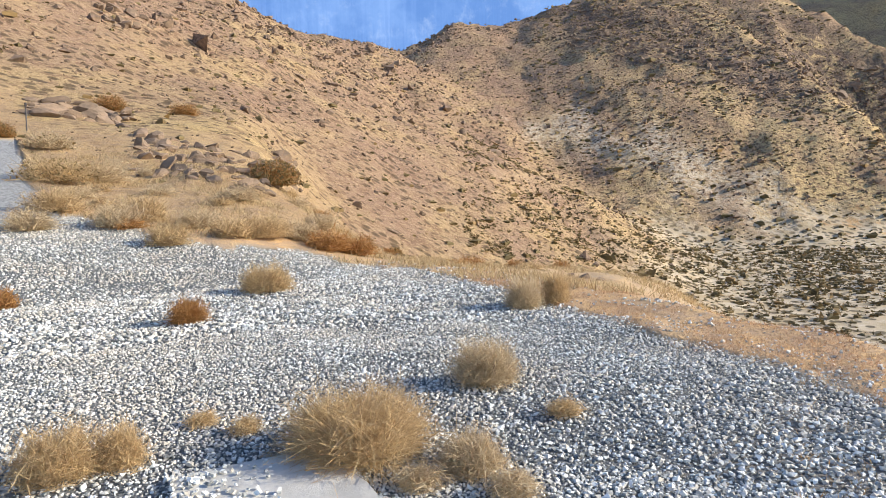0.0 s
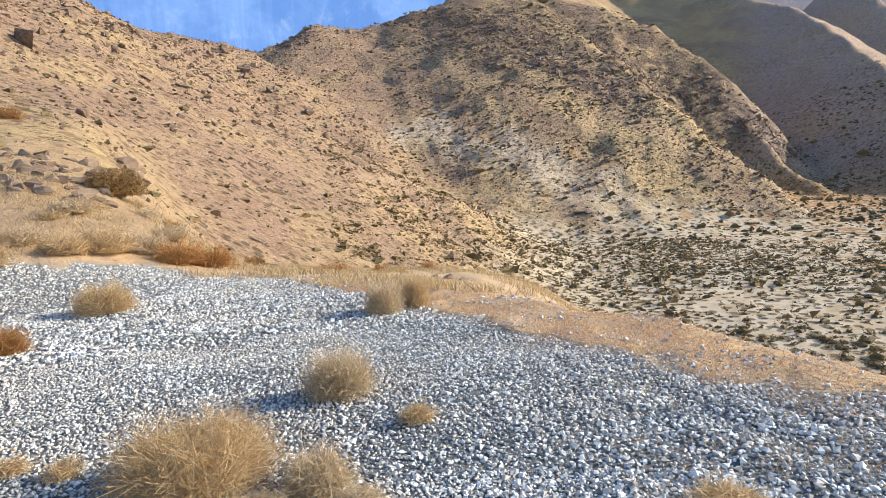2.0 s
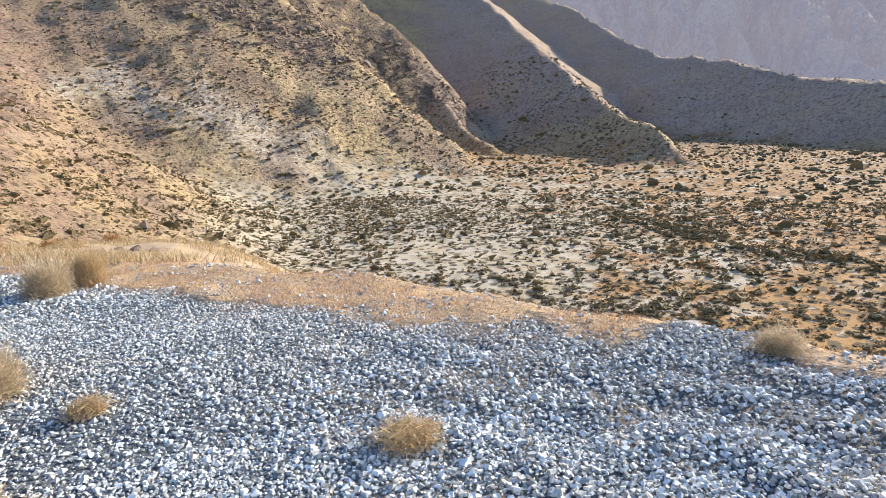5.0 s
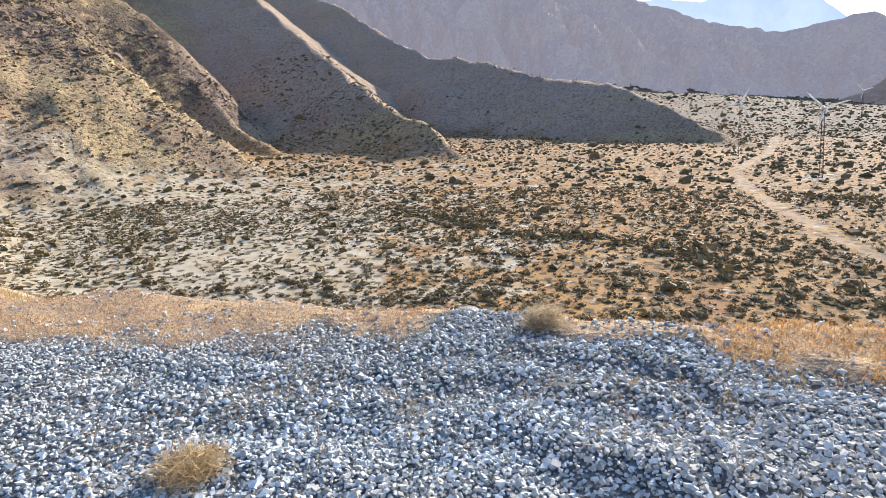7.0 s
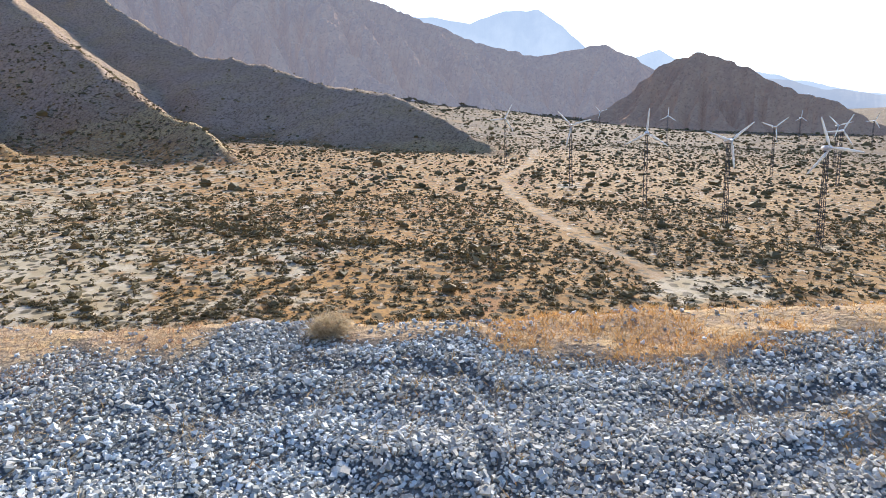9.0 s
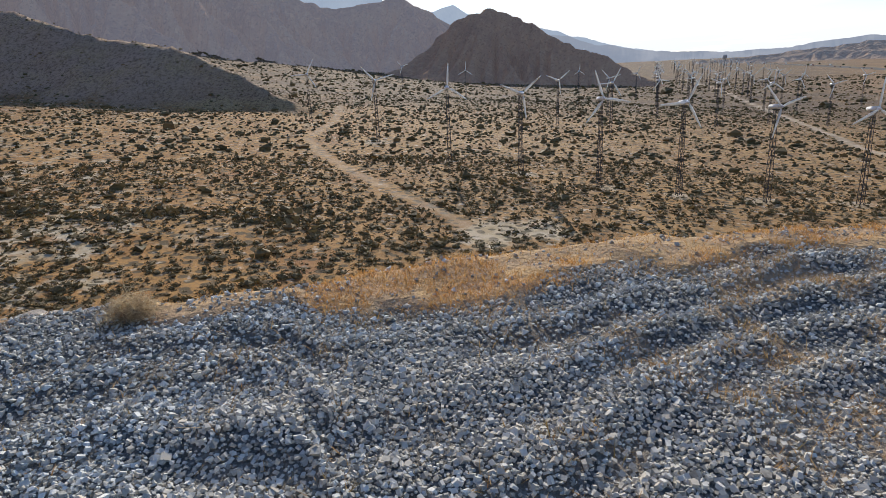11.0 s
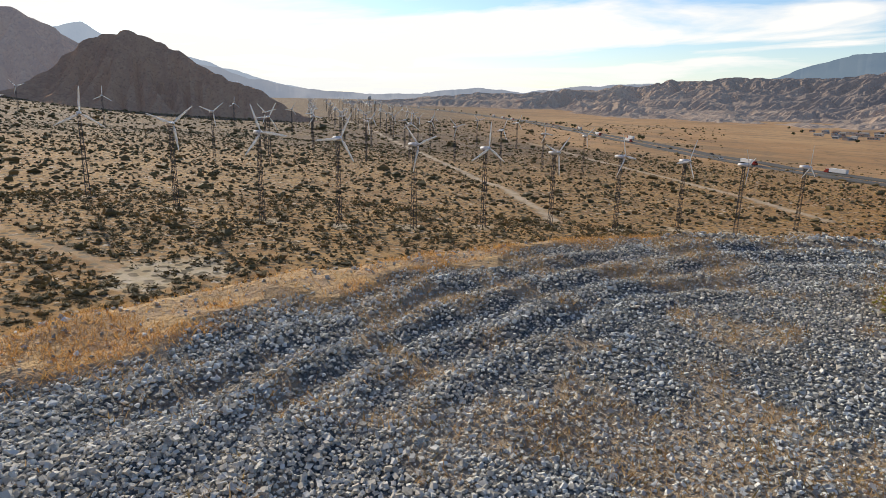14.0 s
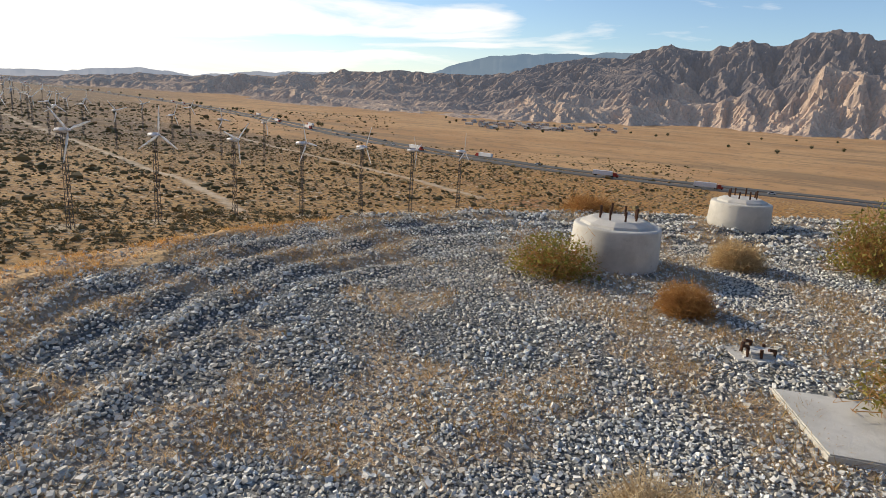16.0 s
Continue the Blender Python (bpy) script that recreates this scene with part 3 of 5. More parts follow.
def mesh_object(name, verts, faces, material, smooth=False, parent=None, label=""):
    me = bpy.data.meshes.new(name)
    me.vertices.add(len(verts))
    me.vertices.foreach_set("co", np.asarray(verts, np.float32).ravel())
    faces = np.asarray(faces, np.int32)
    n, k = faces.shape
    me.loops.add(n * k)
    me.loops.foreach_set("vertex_index", faces.ravel())
    me.polygons.add(n)
    me.polygons.foreach_set("loop_start", np.arange(0, n * k, k, dtype=np.int32))
    me.polygons.foreach_set("loop_total", np.full(n, k, np.int32))
    me.polygons.foreach_set("use_smooth", np.full(n, smooth))
    me.materials.append(material)
    me.update(calc_edges=True)
    ob = new(name, me)
    if parent is not None:
        ob.parent = parent
    if label:
        ob["label"] = label
    return ob


def build_ground():
    bear = np.radians(np.concatenate([np.arange(-48, 64, 0.34), np.arange(64, 204, 0.45), np.arange(204, 312, 1.5)]))
    rings = np.concatenate([[0.25], np.arange(0.9, 12, 0.12), np.geomspace(12, 80, 46), np.geomspace(80, 320, 110)[1:], np.geomspace(320, 900, 80)[1:], np.geomspace(900, 4700, 70)[1:]])
    rings = np.unique(np.round(rings, 3))
    rings = rings[np.concatenate([[True], np.diff(rings) > 0.02])]
    R, A = np.meshgrid(rings, bear, indexing="ij")
    x, y = (R * np.sin(A)).ravel(), (R * np.cos(A)).ravel()
    z, masks = land(x, y)
    nr, na = len(rings), len(bear)
    i = np.arange(nr - 1)[:, None] * na
    j = np.arange(na)[None, :]
    k = (j + 1) % na
    faces = np.stack([i + j, i + na + j, i + na + k, i + k], -1).reshape(-1, 4)
    ob = mesh_object("ground", np.stack([x, y, z], 1), faces[:, ::-1], GROUND, True)
    for name, value in masks.items():
        ob.data.attributes.new(name, "FLOAT", "POINT").data.foreach_set("value", value.astype(np.float32))
    # the small hole under the viewer's feet
    bm = bmesh.new(); bm.from_mesh(ob.data)
    bm.verts.ensure_lookup_table()
    bm.faces.new([bm.verts[q] for q in range(na)][::-1])
    bm.to_mesh(ob.data); bm.free()
    return tagged(ob, "desert ground with grey gravel pad, scrub plain and stony hills", "ground", kind="structure")


ground = build_ground()


# ---- far ranges behind everything ----
def far_range(name, crest, distance, seed, rough, material, label):
    """A long range far beyond the land, its crest by bearing and rise."""
    a = np.arange(crest[0][0], crest[-1][0] + 0.01, 0.08)
    e = np.interp(a, [p[0] for p in crest], [p[1] for p in crest])
    e = e + rough * fbm(a / 1.7, a * 0 + seed, 5, seed)
    rows = []
    for k, (dist, f) in enumerate(((distance, 1.0), (distance - 90, 0.66), (distance - 190, 0.33), (distance - 300, 0.0))):
        wave = 60 * fbm(a / 1.2, a * 0 + k * 0.4, 4, seed + 9) * (1 if 0 < k < 3 else 0)
        dd = dist + wave
        top = EYE + distance * np.tan(np.radians(e))
        z = -80 + (top + 80) * f
        rows.append(np.stack([dd * np.sin(np.radians(a)), dd * np.cos(np.radians(a)), z], 1))
    n = len(a)
    v = np.concatenate(rows)
    i = np.arange(n - 1)
    f = np.concatenate([np.stack([k * n + i, k * n + i + 1, (k + 1) * n + i + 1, (k + 1) * n + i], 1) for k in range(3)])
    return tagged(mesh_object(name, v, f, material, True), label, "mountains", kind="structure")


def erode(z, cell, fixed, rounds, k, smooth):
    """Running water: each place drains to its steepest neighbour and is cut down the more, the more drains through it."""
    nr, nc = z.shape
    n = nr * nc
    index = np.arange(n).reshape(nr, nc)
    moves = [(di, dj) for di in (-1, 0, 1) for dj in (-1, 0, 1) if di or dj]
    for _ in range(rounds):
        best, to = np.zeros((nr, nc)), index.copy()
        tall, where = np.pad(z, 1, constant_values=1e6), np.pad(index, 1, mode="edge")
        for di, dj in moves:
            drop = (z - tall[1 + di:1 + di + nr, 1 + dj:1 + dj + nc]) / math.hypot(di, dj)
            better = drop > best
            best = np.where(better, drop, best)
            to = np.where(better, where[1 + di:1 + di + nr, 1 + dj:1 + dj + nc], to)
        order, down = np.argsort(z.ravel()).tolist(), to.ravel().tolist()
        area = [1.0] * n
        for i in reversed(order):
            if down[i] != i:
                area[down[i]] += area[i]
        cut = (k * np.minimum(np.array(area), 4000) ** 0.5 * ~fixed.ravel() / cell).tolist()
        level = z.ravel().tolist()
        for i in order:
            if down[i] != i:
                level[i] = (level[i] + cut[i] * level[down[i]]) / (1 + cut[i])
        z = np.array(level).reshape(nr, nc)
        flat = np.pad(z, 1, mode="edge")
        even = (flat[:-2, 1:-1] + flat[2:, 1:-1] + flat[1:-1, :-2] + flat[1:-1, 2:]) / 4
        z = np.where(fixed, z, z + smooth * (even - z))
    return z


def range_mesh(name, R, A, z, upper, material, label):
    nr, nc = z.shape
    v = np.stack([R * np.sin(np.radians(A)), R * np.cos(np.radians(A)), z], 2).reshape(-1, 3)
    i, j = np.meshgrid(np.arange(nr - 1) * nc, np.arange(nc - 1), indexing="ij")
    f = np.stack([i + j, i + j + 1, i + nc + j + 1, i + nc + j], -1).reshape(-1, 4)
    ob = mesh_object(name, v, f, material, False)
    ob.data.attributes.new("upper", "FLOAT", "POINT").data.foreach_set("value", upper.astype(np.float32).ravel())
    return tagged(ob, label, "mountains", kind="structure")


def raise_ridge(name, crest, amin, amax, rmin, rmax, material, seed, label):
    R, A = np.meshgrid(np.arange(rmin, rmax, 10.0), np.arange(amin, amax, 0.32), indexing="ij")
    x, y = R * np.sin(np.radians(A)), R * np.cos(np.radians(A))
    foot = relief(x.ravel(), y.ravel())[0].reshape(R.shape)
    z = ridge(x, y, crest, 0.66, 0.0003) + 9 * fbm(x / 90, y / 90, 5, seed, 0.55)
    fixed = z < foot + 1
    z = erode(np.where(fixed, foot - 4, z), 9.0, fixed, 9, 1.6, 0.16)
    # bring the skyline back to its crest
    sky = np.degrees(np.arctan2(z - EYE, R)).max(0)
    want = np.interp(A[0], [math.degrees(math.atan2(p[0], p[1])) for p in crest], [math.degrees(math.atan2(p[2] - EYE, math.hypot(p[0], p[1]))) for p in crest])
    lift = np.tan(np.radians(want)) - np.tan(np.radians(sky))
    lift = np.convolve(np.pad(lift, 3, mode="edge"), np.ones(7) / 7, "valid")
    z = z + lift[None, :] * R * np.clip((z - foot) / 60, 0, 1)
    return range_mesh(name, R, A, z, 0 * z, material, label)


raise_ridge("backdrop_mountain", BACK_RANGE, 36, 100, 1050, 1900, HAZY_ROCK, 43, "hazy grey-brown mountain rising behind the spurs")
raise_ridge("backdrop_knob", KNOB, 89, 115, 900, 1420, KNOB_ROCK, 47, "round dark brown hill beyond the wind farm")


def south_range():
    """The range across the valley: tan foothills cut by gullies below a dark upper mountain."""
    R, A = np.meshgrid(np.arange(1270, 3160, 9.5), np.arange(117, 204, 0.2), indexing="ij")
    x, y = R * np.sin(np.radians(A)), R * np.cos(np.radians(A))
    plain = plain_height(x.ravel(), y.ravel()).reshape(R.shape)
    crest = EYE + 2900 * np.tan(np.radians(np.interp(A, SOUTH_A, SOUTH_EL)))
    foot = np.interp(A, SOUTH_FOOT_A, SOUTH_FOOT_R) + 90 * fbm(A / 3.0, A * 0 + 2, 3, 58)
    t = (R - foot) / (2900 - foot)
    u = np.clip(t, 0, 1)
    bench = 0.1 * step(150, 166, A)
    profile = u ** 1.7 + bench * np.sin(np.clip(u / 0.6, 0, 1) * math.pi) + 0.05 * step(0, 0.1, u)
    rise = np.maximum(crest - plain, 30)
    wx = 90 * fbm(x / 300, y / 300, 2, 55)
    lumps = fbm((x + wx) / 300, (y - wx) / 300, 7, 51, 0.6)
    z = plain + rise * profile + (16 + 0.15 * rise) * lumps * np.clip(3 * u, 0, 1) * (1 - u ** 4) + 6 * vnoise(x / 16, y / 16, 61) * u - 0.55 * np.maximum(R - 2900, 0)
    fixed = (t <= 0) | (R > 3120)
    z = erode(np.where(t <= 0, plain - 3, z), 9.0, fixed, 14, 1.5, 0.06)
    sky = ((z - EYE) / R).max(0)
    want = np.tan(np.radians(np.interp(A[0], SOUTH_A, SOUTH_EL))) + 0.0006 * fbm(A[0] / 1.1, A[0] * 0, 4, 63)
    lift = np.convolve(np.pad(want - sky, 4, mode="edge"), np.ones(9) / 9, "valid")
    z = z + lift[None, :] * R * u ** 0.8
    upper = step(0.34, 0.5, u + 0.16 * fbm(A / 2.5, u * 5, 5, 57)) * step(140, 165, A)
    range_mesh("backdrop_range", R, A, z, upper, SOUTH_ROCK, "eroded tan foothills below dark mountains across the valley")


south_range()
# self-lit shells, their haze colour painted as emission
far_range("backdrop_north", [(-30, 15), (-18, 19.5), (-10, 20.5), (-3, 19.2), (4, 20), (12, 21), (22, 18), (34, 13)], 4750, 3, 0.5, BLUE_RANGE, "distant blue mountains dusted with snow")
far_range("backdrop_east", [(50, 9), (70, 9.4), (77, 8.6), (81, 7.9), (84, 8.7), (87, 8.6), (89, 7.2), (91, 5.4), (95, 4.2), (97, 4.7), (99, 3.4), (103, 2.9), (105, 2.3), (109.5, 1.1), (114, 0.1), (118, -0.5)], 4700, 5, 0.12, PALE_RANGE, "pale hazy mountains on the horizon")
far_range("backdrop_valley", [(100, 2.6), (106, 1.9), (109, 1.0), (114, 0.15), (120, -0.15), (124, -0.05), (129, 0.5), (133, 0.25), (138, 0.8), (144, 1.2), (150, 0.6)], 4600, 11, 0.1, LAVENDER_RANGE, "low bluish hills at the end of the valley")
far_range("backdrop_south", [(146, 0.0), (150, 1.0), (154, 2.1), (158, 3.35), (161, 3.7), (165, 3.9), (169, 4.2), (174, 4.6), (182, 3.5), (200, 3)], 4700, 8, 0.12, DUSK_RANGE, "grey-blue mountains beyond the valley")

# ---- helpers for things ----
def part(name, bm, material, parent=None, label="", smooth=False):
    me = bpy.data.meshes.new(name)
    for f in bm.faces:
        f.smooth = smooth
    bm.to_mesh(me)
    bm.free()
    me.materials.append(material)
    ob = new(name, me)
    if parent is not None:
        ob.parent = parent
    if label:
        ob["label"] = label
    return ob


def box(bm, x, y, z, sx, sy, sz, turn=0.0):
    g = bmesh.ops.create_cube(bm, size=1.0)["verts"]
    bmesh.ops.transform(bm, matrix=pose(x, y, z, 0, 0, turn) @ Matrix.Diagonal((sx, sy, sz, 1)), verts=g)
    return g


def tube(bm, a, b, r0, r1, sides=8, caps=True):
    a, b = Vector(a), Vector(b)
    q = (b - a).to_track_quat("Z", "Y").to_matrix().to_4x4()
    g = bmesh.ops.create_cone(bm, cap_ends=caps, segments=sides, radius1=r0, radius2=r1, depth=(b - a).length)["verts"]
    bmesh.ops.transform(bm, matrix=Matrix.Translation((a + b) / 2) @ q, verts=g)
    return g


def spin(bm, profile, sides=40, wobble=0.0, seed=0):
    """A turned solid from (radius, height) pairs, closed at the last one."""
    rings = []
    for r, z in profile:
        ring = []
        for k in range(sides):
            t = 2 * math.pi * k / sides
            q = r * (1 + wobble * noise.noise((math.cos(t) * 1.5 + seed, math.sin(t) * 1.5, z * 4)))
            ring.append(bm.verts.new((q * math.cos(t), q * math.sin(t), z)))
        rings.append(ring)
    for lo, hi in zip(rings, rings[1:]):
        for k in range(sides):
            bm.faces.new((lo[k], lo[(k + 1) % sides], hi[(k + 1) % sides], hi[k]))
    bm.faces.new(rings[-1])
    bm.faces.new(rings[0][::-1])


def spot(a, r):
    return r * math.sin(radians(a)), r * math.cos(radians(a))


rng = np.random.default_rng(7)

# ---- gravel ----
def unit_stone(kind):
    bm = bmesh.new()
    if kind == "block":
        bmesh.ops.create_cube(bm, size=1.3)
        bmesh.ops.triangulate(bm, faces=bm.faces[:])
    else:
        q = [bm.verts.new(p) for p in ((1, 0, 0), (-1, 0, 0), (0, 1, 0), (0, -1, 0), (0, 0, 1), (0, 0, -1))]
        for a, b, c in ((0, 2, 4), (2, 1, 4), (1, 3, 4), (3, 0, 4), (2, 0, 5), (1, 2, 5), (3, 1, 5), (0, 3, 5)):
            bm.faces.new((q[a], q[b], q[c]))
        bm.verts.index_update()
    v = np.array([p.co for p in bm.verts], np.float32)
    f = np.array([[q.index for q in p.verts] for p in bm.faces], np.int32)
    bm.free()
    return v, f


def stones(kind, centre, size, material, name, label):
    v, f = unit_stone(kind)
    n, k = len(centre), len(v)
    q = rng.normal(size=(n, 4)); q /= np.linalg.norm(q, axis=1)[:, None]
    w, x, y, z = q.T
    rot = np.stack([1 - 2 * (y * y + z * z), 2 * (x * y - z * w), 2 * (x * z + y * w), 2 * (x * y + z * w), 1 - 2 * (x * x + z * z), 2 * (y * z - x * w), 2 * (x * z - y * w), 2 * (y * z + x * w), 1 - 2 * (x * x + y * y)], 1).reshape(n, 3, 3)
    axes = rng.uniform(0.55, 1.35, (n, 1, 3))
    bump = 1 + rng.uniform(-0.3, 0.3, (n, k, 1))
    p = np.einsum("nij,nkj->nki", rot, v[None] * axes * bump)
    p[:, :, 2] *= 0.8
    p = p * size[:, None, None] * 0.5 + centre[:, None, :]
    faces = (f[None] + (np.arange(n) * k)[:, None, None]).reshape(-1, 3)
    ob = mesh_object(name, p.reshape(-1, 3), faces, material, False)
    return tagged(ob, label, "gravel", kind="stuff")


def lay_gravel():
    def field(spacing, rmin, rmax, rear):
        gx, gy = np.meshgrid(np.arange(-16, 11, spacing), np.arange(-15, 23, spacing))
        x, y = gx.ravel(), gy.ravel()
        x = x + rng.uniform(-0.55, 0.55, len(x)) * spacing
        y = y + rng.uniform(-0.55, 0.55, len(y)) * spacing
        r, a = np.hypot(x, y), np.degrees(np.arctan2(x, y))
        a = np.where(a < -120, a + 360, a)
        front = (a > -43) & (a < 199) & (r > 1.3)
        keep = (r > rmin) & (r < rmax) & (~front if rear else front)
        x, y, r, a = x[keep], y[keep], r[keep], a[keep]
        z, m = land(x, y)
        spill = step(0.7, 0.0, np.hypot(x, y) - np.interp(a, RIM_A, RIM_R)) * step(-20, 5, a) * (0.05 + 0.2 * step(0.0, 0.5, fbm(x / 0.7, y / 0.7, 3, 72)))
        keep = rng.uniform(0, 1, len(x)) < np.maximum(m["gravel"] * 1.05 - 0.4 * m["soil"], spill)
        return x[keep], y[keep], z[keep], a[keep]
    for name, kind, gap, rmin, rmax, base, label in (
            ("gravel", "block", 0.0215, 1.3, 3.7, 0.0195, "loose grey and whitish crushed stone raked into furrows"),
            ("gravel", "octa", 0.032, 3.7, 8.2, 0.0255, "grey crushed stone covering the hilltop pad"),
            ("gravel", "octa", 0.058, 8.2, 21.0, 0.043, "grey crushed stone spread along the gravel track"),
            ("gravel", "octa", 0.09, 0.0, 6.0, 0.075, "grey crushed stone over the middle of the pad")):
        x, y, z, a = field(gap, rmin, rmax, rmin == 0.0)
        coarse = step(10, 35, a) * step(150, 105, a)
        size = (base + 0.004 * coarse) * np.clip(rng.lognormal(0, 0.36, len(x)), 0.45, 1.9)
        stones(kind, np.stack([x, y, z + size * 0.14 + rng.uniform(-0.004, 0.005, len(x))], 1), size, STONE, name, label)


lay_gravel()


# ---- plants ----
def leaf_clumps(centre, width, tall, count, leaf, up=0.3):
    """Triangles filling flattened domes: one dome a clump."""
    n = len(centre)
    d = rng.normal(size=(n, count, 3))
    d /= np.linalg.norm(d, axis=2)[..., None]
    d[..., 2] = np.abs(d[..., 2])
    d *= rng.uniform(0.45, 1.0, (n, count, 1)) * (1 + 0.3 * rng.normal(size=(n, count, 1)) * 0.6)
    mid = d * np.stack([width / 2, width / 2, tall], 1)[:, None, :] + centre[:, None, :]
    s = (leaf if np.ndim(leaf) else np.full(n, leaf))[:, None, None, None]
    tri = rng.normal(size=(n, count, 3, 3)) * s * 0.55
    tri[..., 2] *= 0.8
    tri[..., 2] += up * s[..., 0] * rng.uniform(0, 1, (n, count, 3))
    v = (mid[:, :, None, :] + tri).reshape(-1, 3)
    return v, np.arange(len(v), dtype=np.int32).reshape(-1, 3)


def scatter(n, amin, amax, rmin, rmax):
    r = np.sqrt(rng.uniform(rmin ** 2, rmax ** 2, n))
    a = rng.uniform(amin, amax, n)
    return r * np.sin(np.radians(a)), r * np.cos(np.radians(a)), r, a


def domes(centre, width, tall, sides):
    """Low crumpled domes, one a shrub."""
    n = len(centre)
    turn = rng.uniform(0, 6.28, (n, 1)) + np.arange(sides) * 2 * math.pi / sides
    def ring(rad, h):
        q = rad * rng.uniform(0.7, 1.3, (n, sides)) * width[:, None] / 2
        return np.stack([np.cos(turn) * q, np.sin(turn) * q, h * tall[:, None] * rng.uniform(0.7, 1.3, (n, sides))], 2)
    low, mid = ring(0.85, 0.0), ring(0.95, 0.55)
    top = np.stack([rng.normal(size=n) * width * 0.1, rng.normal(size=n) * width * 0.1, tall], 1)[:, None, :]
    v = np.concatenate([low, mid, top], 1) + centre[:, None, :]
    k = np.arange(sides); q = (k + 1) % sides
    f = np.concatenate([np.stack([k, q, sides + q], 1), np.stack([k, sides + q, sides + k], 1), np.stack([sides + k, sides + q, 0 * k + 2 * sides], 1)])
    f = (f[None] + (np.arange(n) * (2 * sides + 1))[:, None, None]).reshape(-1, 3)
    return v.reshape(-1, 3), f


def grow_scrub():
    for name, n, amin, amax, rmin, rmax, sides, fuzz, base, label in (
            ("desert_scrub", 19000, 2, 172, 40, 118, 4, 26, 1.05, "low grey-green desert scrub dotted over pale sandy plain"),
            ("plain_scrub", 52000, 2, 172, 118, 225, 3, 6, 1.1, "low olive-brown scrub dotted over the sandy plain"),
            ("far_scrub", 80000, 8, 178, 225, 600, 3, 0, 1.4, "dark scrub spread over the far plain"),
            ("valley_scrub", 22000, 60, 150, 600, 1250, 3, 0, 2.6, "dark scrub in the far end of the valley"),
            ("hill_scrub", 44000, -44, 66, 14, 620, 3, 4, 0.85, "sparse dark scrub on the stony hillsides")):
        x, y, r, a = scatter(n, amin, amax, rmin, rmax)
        z, m = land(x, y)
        row = step(7, 2, near_track(x, y, [HEDGE]) + 3 * vnoise(x / 9, y / 9, 95))
        p = 0.55 - 0.06 * step(110, 130, a) + 0.28 * fbm(x / 28, y / 28, 4, 91) + 0.3 * row
        p = p * (near_track(x, y) > 2.6) * (1 - m["gravel"]) * (1 - 0.7 * m["field"]) * (1 - 0.5 * np.clip(m["sandy"] - 0.9, 0, 1))
        p = p * (m["hill"] * 0.8 if name == "hill_scrub" else 1 - (0.75 - 0.45 * step(64, 50, a)) * m["hill"])
        keep = rng.uniform(0, 1, len(x)) < p
        x, y, z, row = x[keep], y[keep], z[keep], row[keep]
        w = base * rng.lognormal(-0.1, 0.52, len(x)) * np.clip(np.hypot(x, y) / 90, 0.3, 1) * (1 + 0.4 * row)
        at, tall = np.stack([x, y, z - 0.05], 1), w * rng.uniform(0.28, 0.46, len(x))
        v, f = domes(at, w * (0.66 if fuzz > 5 else 0.9), tall * (0.7 if fuzz > 5 else 1.0), sides)
        if fuzz:
            v2, f2 = leaf_clumps(at, w * 1.1, tall * 1.1, fuzz, w * (0.16 if fuzz > 20 else 0.26))
            v, f = np.concatenate([v, v2]), np.concatenate([f, f2 + len(v)])
        tagged(mesh_object(name, v, f, SCRUB), label, "scrub", kind="stuff")


grow_scrub()


def blades(x, y, z, tall, lean, thick):
    n = len(x)
    t = rng.uniform(0, 2 * math.pi, n)
    side = np.stack([np.cos(t), np.sin(t), 0 * t], 1) * thick[:, None]
    tip = np.stack([x + lean * rng.normal(size=n) * tall, y + lean * rng.normal(size=n) * tall, z + tall], 1)
    root = np.stack([x, y, z - 0.01], 1)
    v = np.stack([root - side, root + side, tip], 1).reshape(-1, 3)
    return v, np.arange(3 * n, dtype=np.int32).reshape(-1, 3)


